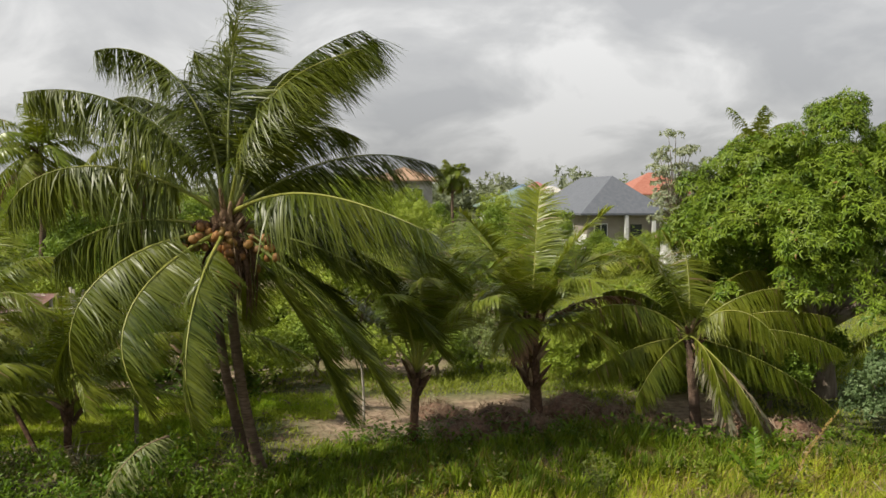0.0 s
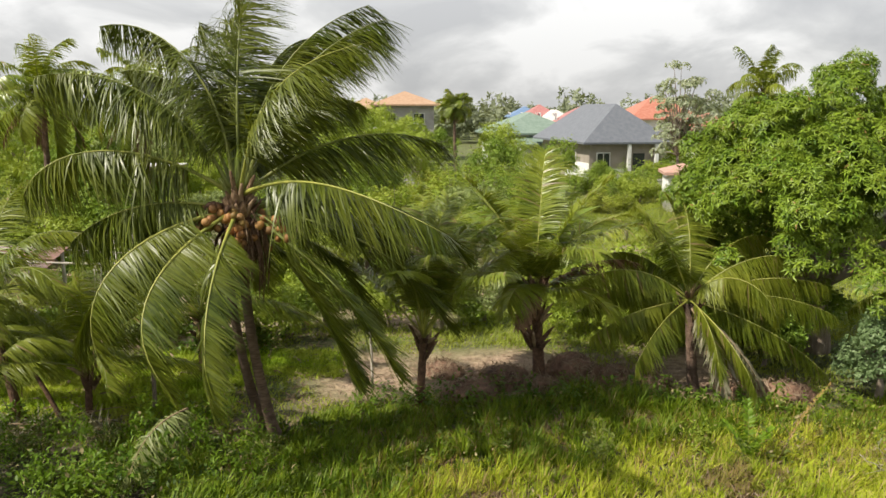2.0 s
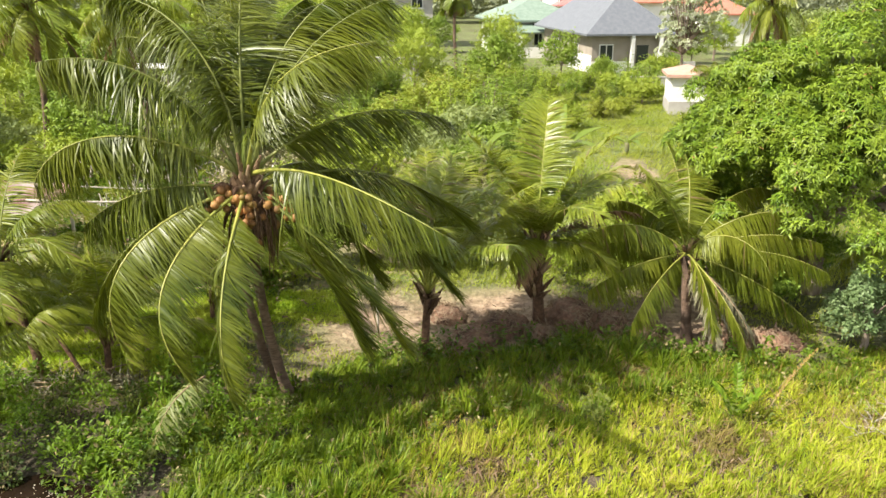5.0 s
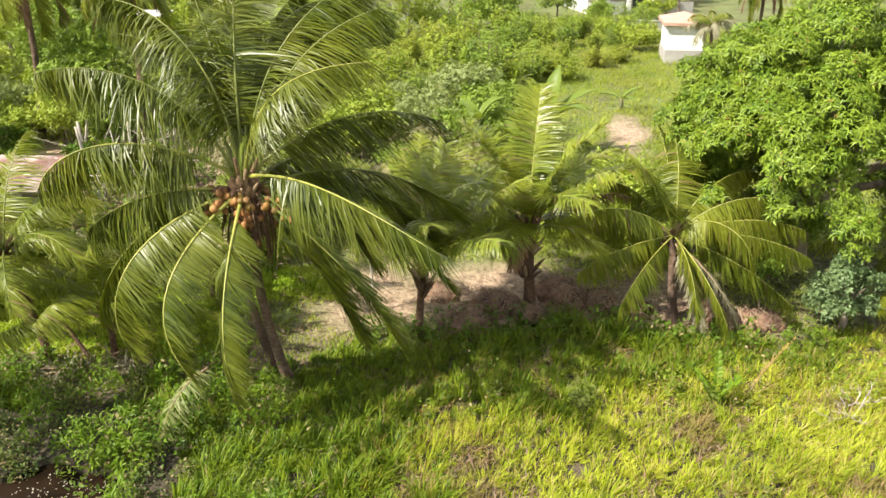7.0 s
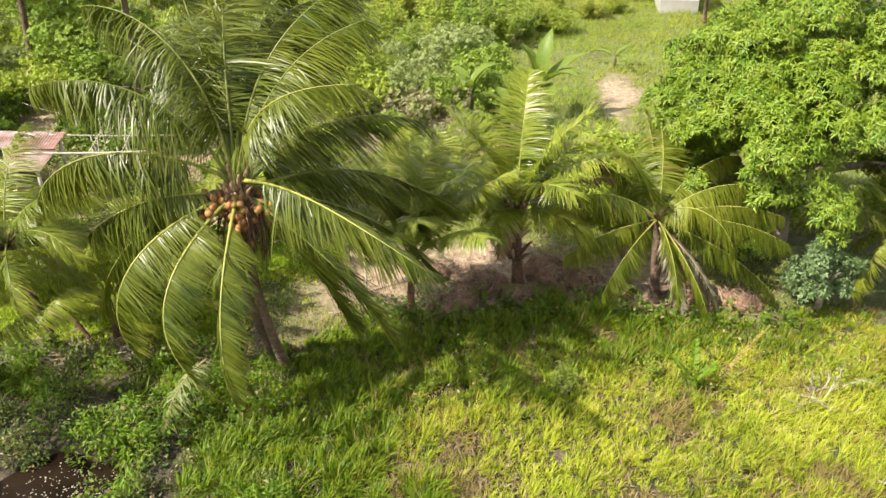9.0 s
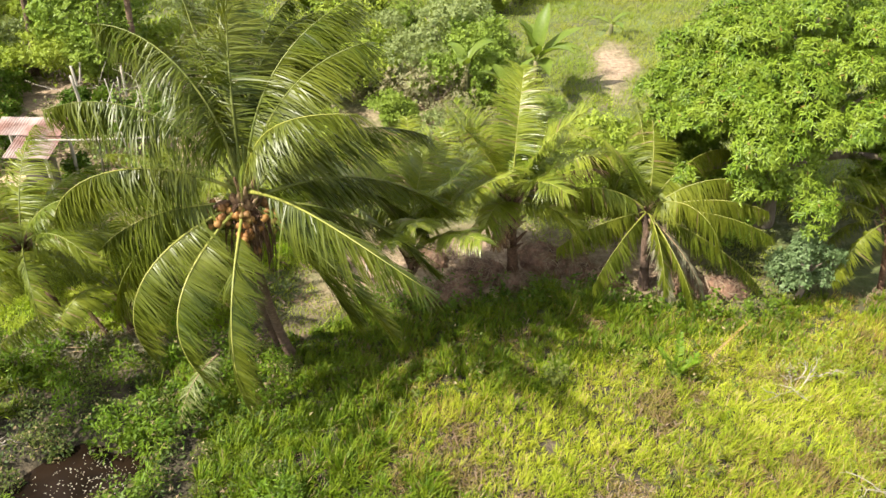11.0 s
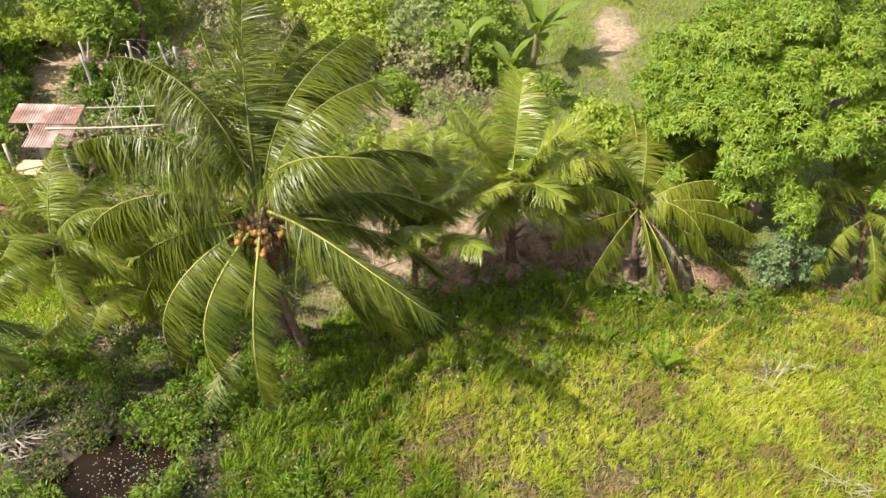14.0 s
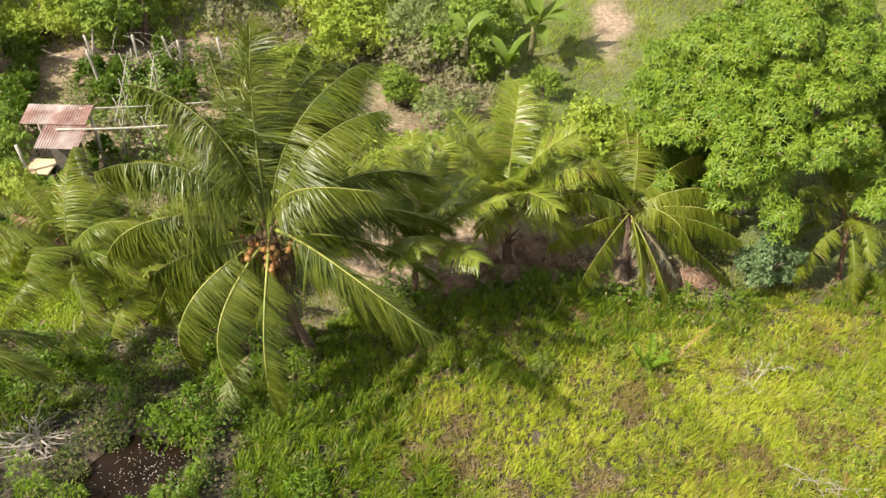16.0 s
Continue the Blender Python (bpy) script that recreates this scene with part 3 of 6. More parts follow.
P2_FRONDS = [(88, 76, 3.2, 30, -7), (350, 74, 2.9, 38, -7), (347, 56, 3.05, 58, -3), (330, 22, 2.0, 90, 10), (193, 69, 2.9, 28, 0), (180, 38, 2.1, 90, -5),
             (137, 63, 2.8, 35, 0), (155, 45, 2.8, 60, 0), (21, 60, 2.8, 60, 0), (60, 66, 2.8, 50, 0), (110, 40, 2.6, 70, 0), (290, 62, 2.4, 75, 20), (75, 82, 3.1, 25, 0), (5, 30, 2.3, 75, 0), (235, 40, 1.4, 110, 0), (215, 62, 2.4, 55, 0)]
for row in P2_FRONDS:
    frond(p2, P2_TOP, *row, r, M_PALM_LIT, stalk_mat=M_RACHIS_YOUNG, pairs=195, leaf_len=0.74, hang=0.62, wind=0.35, width=0.022, vee=0.4, blow=0.0)
frond(p2, P2_TOP + (0, 0, -0.1), 15, 38, 2.6, 59, 2, r, M_PALM_DRY, M_RACHIS_DRY, 60, 0.5, 0.7, 0.2, label="dry brown frond")
frond(p2, P2_TOP + (0, 0, -0.1), 247, 25, 1.5, 90, 7, r, M_PALM_DRY, M_RACHIS_DRY, 50, 0.45, 0.8, 0.2, label="dry orange frond")

# third palm, low spreading crown
p3 = thing("coconut_palm", (0, 0, 0), "low coconut palm with arching light green fronds beside grass", "palm tree")
P3_TOP = np.array([5.0, 16.25, 1.88])
palm_trunk(p3, (5.06, 15.85, -0.05), (5.0, 16.25, 1.8), 0.11, r, flare=1.5)
sheaths(p3, P3_TOP, r, 20, 0.9, 0.18)
P3_FRONDS = [(181, 42, 2.8, 93, 1), (194, -4, 2.35, 32, -1), (233, -2, 2.6, 42, -5), (286, -14, 2.5, 45, 12), (300, 52, 2.5, 128, 14), (336, 16, 2.85, 42, 0), (329, -10, 3.0, 34, 5),
             (349, 51, 2.7, 72, -5), (340, 30, 2.7, 45, -5), (75, 82, 2.65, 60, 20), (205, 68, 2.6, 32, -3), (15, 66, 2.7, 90, 13), (60, 55, 2.6, 70, 0), (130, 45, 2.5, 70, 0), (98, 72, 2.7, 45, 0),
             (165, 20, 2.4, 70, 0), (20, 25, 2.6, 60, 0), (40, 5, 2.5, 50, 0), (270, 2, 2.2, 75, 7)]
for row in P3_FRONDS:
    frond(p3, P3_TOP, *row, r, M_PALM_YOUNG, stalk_mat=M_RACHIS_MID, pairs=200, leaf_len=0.66, hang=1.0, wind=0.35, width=0.023, vee=0.05, drape=0.12, blow=0.1, steep=0.6, thick=0.9)
for row in ((285, -30, 2.3, 50, 5), (320, -28, 2.6, 45, 0)):
    frond(p3, P3_TOP + (0, 0, -0.1), *row, r, M_FROND_GREY, M_RACHIS_DRY, 60, 0.5, 0.85, 0.1, label="dry hanging frond")


def young_palm(base, top, rows, label, seed, leaf_len=0.6, mat=None, trunk=0.07, pairs=115, sheath=14, hang=0.92, wind=0.9, stalk=None):
    rr = np.random.default_rng(seed)
    ob = thing("coconut_palm", (0, 0, 0), label, "palm tree")
    palm_trunk(ob, base, top, trunk, rr, M_FIBRE, flare=1.6)
    sheaths(ob, top, rr, sheath, 0.8, 0.16)
    for row in rows:
        frond(ob, np.array(top), *row, rr, mat or M_PALM_YOUNG, stalk, pairs=pairs, leaf_len=leaf_len, hang=hang, wind=wind, width=0.024, bare=0.24)
    return ob


r = np.random.default_rng(23)
young_palm((-0.58, 15.3, -0.05), (-0.5, 15.25, 1.35), random_fronds(r, 17, (52, 87), 3.15, (25, 70), 40), "young coconut palm with yellowish stalks beside dry litter", 31, 0.66, M_PALM_LIT, 0.085, 180, 14, 0.66, 0.5, M_RACHIS_YOUNG)
slim = young_palm((-7.9, 14.05, -0.05), (-8.4, 14.1, 2.5), random_fronds(r, 13, (5, 82), 2.4, (55, 90), 80), "slim leaning coconut palm among weeds", 32, 0.7, M_PALM_YOUNG, 0.08)
frond(slim, np.array((-8.4, 14.1, 2.45)), 150, 45, 1.9, 60, 0, r, M_PALM_DRY, M_RACHIS_DRY, 50, 0.4, 0.6, 0.3, label="dry pinkish brown frond")
young_palm((-6.77, 14.3, -0.05), (-6.75, 14.35, 1.0), random_fronds(r, 15, (20, 82), 3.0, (40, 80), 10), "young coconut palm with several bare stalks", 33, 0.65, M_PALM_YOUNG)
young_palm((-5.4, 16.9, -0.05), (-5.4, 16.95, 1.3), random_fronds(r, 17, (5, 80), 2.9, (50, 90), 33), "young dark green coconut palm among the others", 36, 0.68, M_PALM_YOUNG)
young_palm((-9.9, 16.6, -0.05), (-9.9, 16.65, 0.8), random_fronds(r, 17, (5, 80), 2.2, (50, 90), 71), "young dark green coconut palm beside the garden", 37, 0.68, M_PALM_YOUNG)
young_palm((10.7, 15.6, -0.05), (10.55, 15.9, 1.75), random_fronds(r, 13, (-25, 80), 2.3, (45, 85), 60), "small coconut palm beside the mango tree", 34, 0.55)
young_palm((-10.3, 10.9, -0.05), (-9.95, 11.0, 2.8), random_fronds(r, 6, (15, 70), 2.1, (50, 85), 20) + [(352, 8, 2.3, 55, 0), (12, 20, 2.3, 75, 0)], "coconut palm with drooping fronds beside the pond", 35, 0.7, M_PALM, 0.10)


def tall_palm(name_label, height, seed, length=2.9, count=16):
    rr = np.random.default_rng(seed)
    ob = thing("coconut_palm", (0, 0, 0), name_label, "palm tree")
    palm_trunk(ob, (0, 0, -0.05), (0.3, 0, height), 0.12, rr, rings=False, sag=(0.2, 0, 0))
    sheaths(ob, (0.3, 0, height), rr, 10, 0.8, 0.2)
    for row in random_fronds(rr, count, (-35, 86), length, (45, 100), seed * 9):
        # light painted by rise: lit copy on upward fronds, darker leaflets on hanging ones
        frond(ob, np.array((0.3, 0, height)), *row, rr, M_PALM_LIT if row[1] > 0 else M_PALM_YOUNG, pairs=80, leaf_len=0.85, hang=0.9, wind=0.9, width=0.05)
    for k in range(4):
        frond(ob, np.array((0.3, 0, height - 0.1)), k * 95 + 200, -35, length * 0.9, 45, 0, rr, M_PALM_DRY, M_RACHIS_DRY, 45, 0.5, 0.9, 0.3, width=0.05, label="dry brown hanging frond")
    return ob


back_palm = tall_palm("tall slender coconut palm swept by wind", 6.4, 41, 2.7, 19)
back_palm.matrix_world = pose(-15.7, 31.0, 0)
copy_thing(back_palm, pose(-11.3, 29.9, 0, 0, 0, 75) @ Matrix.Scale(0.96, 4))
far_palm = tall_palm("slim palm with a small brownish round crown", 6.1, 43, 1.45, 16)
far_palm.matrix_world = pose(1.05, 60.5, 0, 0, 0, 160)
copy_thing(back_palm, pose(13.4, 34.8, 0, 0, 0, 250) @ Matrix.Diagonal((0.62, 0.62, 1.0, 1)))
copy_thing(back_palm, pose(-22.0, 36.0, 0, 0, 0, 300) @ Matrix.Scale(0.8, 4))


# small palm of dry hanging fronds by the hut
r = np.random.default_rng(58)
dry_palm = thing("coconut_palm", (0, 0, 0), "small palm with dry greyish hanging fronds beside the hut", "palm tree")
palm_trunk(dry_palm, (14.45, 43.5, -0.05), (14.3, 43.5, 2.5), 0.10, r, rings=False)
for row in random_fronds(r, 13, (0, 70), 1.6, (70, 120), 15):
    frond(dry_palm, np.array((14.3, 43.5, 2.5)), *row, r, M_FROND_GREY if row[1] < 45 else M_PALM_YOUNG, M_RACHIS_DRY, 50, 0.5, 0.9, 0.3, width=0.035)


# ---- leafy crowns ----
def sphere_points(rr, n):
    return unit(rr.normal(size=(n, 3)))


def crown_arrays(rr, lobes, n, leaf, size, whorl=8, rise=0.35, sink=0.4, inner=0.25, spread=1.0, under=-0.35, hollows=(), rough=0.0):
    """Whorls of leaves over the outside of many overlapping lobes; lobes: rows of x, y, z, rx, ry, rz."""
    lobes = np.asarray(lobes, dtype=float)
    area = (lobes[:, 3] * lobes[:, 4] + lobes[:, 4] * lobes[:, 5] + lobes[:, 3] * lobes[:, 5])
    which = rr.choice(len(lobes), size=n * 2, p=area / area.sum())
    d = sphere_points(rr, n * 2)
    d[:, 2] = np.where(d[:, 2] < under, np.abs(d[:, 2]) * 0.5, d[:, 2])
    d = unit(d)
    depth = np.where(rr.uniform(size=n * 2) < inner, rr.uniform(0.65, 0.92, n * 2), rr.uniform(0.93, 1.08, n * 2))
    p = lobes[which, :3] + d * lobes[which, 3:] * depth[:, None]
    inside = np.zeros(len(p), dtype=bool)
    for j, l in enumerate(lobes):
        inside |= ((((p - l[:3]) / l[3:]) ** 2).sum(1) < 0.62) & (which != j)
    for hx, hy, hz, hr in hollows:
        inside |= ((p - (hx, hy, hz)) ** 2).sum(1) < hr ** 2
    p, d = p[~inside][:n], d[~inside][:n]
    m = len(p)
    if rough:
        p = p + rr.normal(0, rough * lobes[:, 3].mean() * 0.4, p.shape)
    nor = unit(d + (0, 0, rise) + rr.normal(0, rough, d.shape))
    ta = unit(np.cross(nor, rr.normal(size=(m, 3))))
    tb = np.cross(nor, ta)
    th = (np.arange(whorl) / whorl * 2 * math.pi)[None] + rr.uniform(0, 6.28, (m, 1)) + rr.normal(0, 0.2, (m, whorl))
    out = np.cos(th)[..., None] * ta[:, None] + np.sin(th)[..., None] * tb[:, None]
    lift = rr.uniform(0.0, 0.9, (m, whorl, 1))
    along = unit(out * spread + nor[:, None] * lift + np.array([0, 0, -sink]) * rr.uniform(0.4, 1.2, (m, whorl, 1)))
    ups = np.broadcast_to(nor[:, None], along.shape) + rr.normal(0, 0.25, along.shape)
    rot = turned(along.reshape(-1, 3), ups.reshape(-1, 3))
    at = np.repeat(p, whorl, 0) + rr.normal(0, 0.02, (m * whorl, 3))
    sz = size * rr.uniform(0.65, 1.15, m * whorl)
    return strewn(*leaf, at, rot, sz)


def lobed(rr, centre, radii, count, lobe, low=-0.5, reach=(0.78, 0.9)):
    """Smaller lobes set over a large ellipsoid."""
    d = sphere_points(rr, count * 4)
    d = d[d[:, 2] > low][:count]
    c = np.array(centre) + d * np.array(radii) * rr.uniform(*reach, (len(d), 1))
    s = rr.uniform(0.7, 1.25, (len(d), 1)) * lobe
    return np.hstack([c, np.broadcast_to(s, (len(d), 1)) * np.array([1.05, 1.05, 0.95])])


def limbs(parent, base, fork, tips, radius, mat=None):
    tube_part("trunk", bent(base, fork, (0.05, 0, 0), 8), np.linspace(radius * 1.3, radius * 0.85, 8), mat or M_BARK, parent, "", 9, 0.08, 3)
    for i, tip in enumerate(tips):
        tip = np.asarray(tip, dtype=float)
        tube_part("limb", bent(fork, tip, (0, 0, 0.12 * np.linalg.norm(tip - np.asarray(fork))), 7), np.linspace(radius * 0.6, radius * 0.12, 7), mat or M_BARK, parent, "", 6, 0.08, i)


LEAF_LONG = leaf_template(0.24, 0.22, 0.05)
LEAF_OVAL = leaf_template(0.52, 0.12, 0.07)
LEAF_ROUND = leaf_template(0.8, 0.10, 0.10)

# mango tree
r = np.random.default_rng(5)
mango = thing("mango_tree", (0, 0, 0), "broad dense mango tree with glossy bright green leaves", "tree")
MC = np.array([9.4, 18.4, 3.0])
m_lobes = lobed(r, MC, (3.9, 3.0, 3.45), 270, 0.43, -0.55, (0.69, 1.09))
front = np.vstack([lobed(r, (7.4, 16.5, 3.35), (1.15, 1.15, 1.2), 24, 0.42, -0.8, (0.8, 1.05)), lobed(r, (6.9, 18.5, 3.9), (1.15, 1.0, 1.1), 30, 0.42, -0.8, (0.7, 1.05)), lobed(r, (7.3, 18.7, 5.0), (0.95, 0.9, 0.75), 18, 0.42, -0.8, (0.7, 1.05))])
HOLLOWS = ((7.0, 16.4, 3.1, 0.5), (9.4, 16.6, 2.2, 1.15), (8.75, 16.2, 2.45, 0.85), (9.4, 16.2, 2.8, 0.85), (10.0, 16.3, 1.5, 1.1), (10.9, 16.0, 1.8, 1.4), (8.2, 16.0, 1.2, 1.1), (12.3, 16.2, 1.8, 1.5), (9.4, 15.9, 1.2, 1.3), (7.2, 16.6, 1.2, 1.1), (6.7, 16.3, 2.5, 0.85), (7.4, 16.2, 2.1, 0.95), (8.0, 16.0, 1.9, 0.9), (6.3, 17.0, 2.9, 0.75), (7.0, 17.2, 2.3, 0.8))
v1 = crown_arrays(r, np.vstack([m_lobes, front]), 21000, leaf_template(0.23, 0.25, 0.05), 0.155, 9, 0.5, 0.4, 0.05, 1.0, -0.2, HOLLOWS, 0.16)
np_part("crown", *v1, M_MANGO, mango, kind="stuff")
limbs(mango, (8.9, 18.8, -0.1), (8.8, 18.8, 1.6), [MC + unit(v) * (3.2, 2.4, 2.8) for v in r.normal(size=(14, 3)) + (0, 0, 0.9)], 0.28)


# ---- ground ----
def wave(x, y, k, seed):
    """Cheap smooth noise, about -1 to 1."""
    q = np.random.default_rng(seed)
    out = 0
    for i in range(5):
        a, ph = q.uniform(0, 6.28), q.uniform(0, 6.28)
        f = k * q.uniform(0.6, 1.9)
        out = out + np.sin((x * math.cos(a) + y * math.sin(a)) * f + ph)
    return out / 3.0


def soft_box(x, y, x0, x1, y0, y1, e=0.6):
    def s(d):
        return 1 / (1 + np.exp(-np.clip(d / (e * 0.35), -30, 30)))
    return s(x - x0) * s(x1 - x) * s(y - y0) * s(y1 - y)


def field_edge(x):
    """How far the tall grass reaches, by x."""
    return np.interp(x, [-4.5, -2.5, -1, 1, 3.5, 5, 7, 9, 14], [12.8, 14.5, 15.4, 15.5, 15.7, 15.0, 14.5, 15.2, 16.0])


def pond_depth(x, y):
    d = np.hypot((x + 6.4) / 1.3, (y - 9.95) / 0.98) + 0.18 * wave(x, y, 3, 5)
    return np.clip(1.15 - d, 0, 1)


def bareness(x, y):
    b = soft_box(x, y, -2.6, 6.6, 15.3, 18.6, 1.0)
    b = np.maximum(b, 0.5 * soft_box(x, y, -9.2, -2, 13.3, 14.6, 0.8))
    b = np.maximum(b, 1.1 * soft_box(x, y, -15.3, -13.4, 23.5, 31.5, 0.5))
    b = np.maximum(b, 0.9 * soft_box(x, y, -17.5, -4.5, 18.5, 32, 1.5))
    b = np.maximum(b, 0.85 * soft_box(x, y, -3.6, 1.6, 21.2, 28.5, 1.5))
    ux, uy = x + 0.35 * wave(x, y, 1.3, 61), y + 0.6 * wave(x, y, 0.9, 62)
    b = np.maximum(b, 1.0 * np.exp(-(((ux - 7.2 - 0.12 * (uy - 30.8)) / 0.95) ** 2 + ((uy - 31.2) / 2.6) ** 2)))
    b = b + 0.28 * wave(x, y, 1.1, 3) * (b > 0.1)
    b = np.where((y < field_edge(x)) & (x > -6.0), 0.9 * np.clip(0.4 * wave(x, y, 1.5, 91) + 0.3 * wave(x, y, 4.1, 92) - 0.4, 0, 0.35), b)
    return np.clip(b, 0, 1)


def ground_height(x, y):
    h = 0.05 * wave(x, y, 0.55, 1) + 0.02 * wave(x, y, 2.3, 2)
    near = np.clip((90 - np.hypot(x, y - 15)) / 30, 0, 1)
    return h * near - 0.42 * pond_depth(x, y) ** 0.7


def axis(lo, hi, step, far):
    dense = np.arange(lo, hi + step / 2, step)
    k = np.geomspace(step * 1.5, far, 26)
    return np.concatenate([lo - k[::-1], dense, hi + k])


gx, gy = axis(-24, 22, 0.3, 2500), axis(4, 50, 0.3, 2500)
X, Y = np.meshgrid(gx, gy)
GV = np.stack([X, Y, ground_height(X, Y)], -1).reshape(-1, 3)
nx, ny = len(gx), len(gy)
idx = np.arange(nx * ny).reshape(ny, nx)
GF = np.stack([idx[:-1, :-1], idx[:-1, 1:], idx[1:, 1:], idx[1:, :-1]], -1).reshape(-1, 4)

M_GROUND = bpy.data.materials.new("ground_soil")
nt, bsdf, out = nodes_of(M_GROUND)
at_node = nt.nodes.new("ShaderNodeAttribute")
at_node.attribute_name = "bare"
green = mixed(nt, noise_fac(nt, 3.0, 6), (0.060, 0.070, 0.022), (0.115, 0.118, 0.038))
green = mixed(nt, noise_fac(nt, 0.35, 4, 0.4, 0.7), green, (0.13, 0.17, 0.045))
# shade between the grass clumps, painted as a darker ground colour
shaded_node = nt.nodes.new("ShaderNodeAttribute")
shaded_node.attribute_name = "shaded"
green = mixed(nt, shaded_node.outputs["Fac"], green, mixed(nt, noise_fac(nt, 6.0, 6), (0.026, 0.022, 0.012), (0.062, 0.050, 0.028)))
soil = mixed(nt, noise_fac(nt, 5.0, 7), (0.215, 0.142, 0.092), (0.405, 0.298, 0.203))
soil = mixed(nt, noise_fac(nt, 0.9, 5, 0.52, 0.66), soil, (0.130, 0.082, 0.054))
soil = mixed(nt, noise_fac(nt, 26, 4, 0.55, 0.7), soil, (0.38, 0.29, 0.20))
edge = nt.nodes.new("ShaderNodeMath")
edge.operation = "ADD"
sub = nt.nodes.new("ShaderNodeMath")
sub.operation = "MULTIPLY_ADD"
sub.inputs[1].default_value, sub.inputs[2].default_value = 0.5, -0.25
nt.links.new(noise_fac(nt, 1.6, 6, 0.25, 0.75), sub.inputs[0])
nt.links.new(at_node.outputs["Fac"], edge.inputs[0])
nt.links.new(sub.outputs[0], edge.inputs[1])
edge.use_clamp = True
nt.links.new(mixed(nt, edge.outputs[0], green, soil), bsdf.inputs["Base Color"])
bsdf.inputs["Roughness"].default_value = 0.95
gb = nt.nodes.new("ShaderNodeBump")
gb.inputs["Strength"].default_value = 0.8
gb.inputs["Distance"].default_value = 0.08
nt.links.new(noise_fac(nt, 7.0, 8, 0.2, 0.8), gb.inputs["Height"])
nt.links.new(gb.outputs["Normal"], bsdf.inputs["Normal"])

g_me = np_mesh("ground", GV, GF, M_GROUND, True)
# mask of that painted shade: the field and the pond bank
d_at = g_me.attributes.new("shaded", "FLOAT", "POINT")
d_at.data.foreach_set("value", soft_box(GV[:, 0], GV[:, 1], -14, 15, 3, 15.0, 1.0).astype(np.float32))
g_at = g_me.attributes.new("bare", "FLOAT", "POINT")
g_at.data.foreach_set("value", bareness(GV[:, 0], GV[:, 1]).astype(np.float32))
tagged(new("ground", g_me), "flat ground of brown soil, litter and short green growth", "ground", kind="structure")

# pond
M_WATER = bpy.data.materials.new("pond_water")
nt, bsdf, out = nodes_of(M_WATER)
nt.links.new(mixed(nt, noise_fac(nt, 1.5, 4), (0.008, 0.005, 0.003), (0.018, 0.011, 0.007)), bsdf.inputs["Base Color"])
bsdf.inputs["Roughness"].default_value = 0.15
bsdf.inputs["Specular IOR Level"].default_value = 0.12
wb = nt.nodes.new("ShaderNodeBump")
wb.inputs["Strength"].default_value = 0.15
nt.links.new(noise_fac(nt, 9, 3), wb.inputs["Height"])
nt.links.new(wb.outputs["Normal"], bsdf.inputs["Normal"])
bm = bmesh.new()
bmesh.ops.create_grid(bm, x_segments=12, y_segments=12, size=1.0)
for v in bm.verts:
    v.co = Vector((-6.4 + v.co.x * 1.75, 9.95 + v.co.y * 1.6, -0.07))
tagged(part("water", bm, M_WATER), "small dark brown pond flecked with fallen petals", "pond", kind="structure")
r = np.random.default_rng(3)
n = 330
px, py = -6.1 + r.normal(0, 0.7, n), 10.05 + r.normal(0, 0.45, n)
ok = pond_depth(px, py) > 0.1
at = np.stack([px, py, np.full(n, -0.064)], 1)[ok]
flat = turned(np.c_[r.normal(size=(len(at), 2)), np.zeros(len(at))], np.broadcast_to((0, 0, 1.0), at.shape) + r.normal(0, 0.05, at.shape))
M_PETAL = leaf_mat("fallen_petal", (0.42, 0.36, 0.30), (0.62, 0.55, 0.46), None, 0.1, 0.6)
tagged(np_part("floating_petals", *strewn(*leaf_template(0.7, 0.02, 0.02), at, flat, r.uniform(0.015, 0.038, len(at))), M_PETAL), "pale petals and bits floating on the pond", "petals", kind="stuff")


# ---- grasses and weeds ----
def grass(name, label, pts, height, width, bend, lean, mat, seed, per=1, tuft=0.07, category="grass", side=0.45):
    """Blades round the given places; height is an array, lean bows them to the wind."""
    rr = np.random.default_rng(seed)
    at = np.repeat(pts, per, 0)
    h = np.repeat(height, per) * rr.uniform(0.55, 1.15, len(at))
    xy = at + rr.normal(0, tuft, at.shape)
    p = np.c_[xy, ground_height(xy[:, 0], xy[:, 1]) - 0.02]
    out_dir = np.c_[rr.normal(0, side, (len(at), 2)) + np.array(lean), np.ones(len(at))]
    tilt_to = np.c_[rr.normal(0, 1, (len(at), 2)) + np.array(lean) * 2.0, np.zeros(len(at))]
    rot = turned(out_dir, -tilt_to)
    half = rr.uniform(size=len(at)) < 0.5
    chunks = []
    for mask, b in ((half, bend * 0.7), (~half, bend * 1.25)):
        chunks.append(strewn(*blade_template(width, b), p[mask], rot[mask], np.c_[rr.uniform(0.8, 1.3, mask.sum()) * 0.45, h[mask], h[mask]]))
    return tagged(np_part(name, *joined(chunks), mat), label, category, kind="stuff")


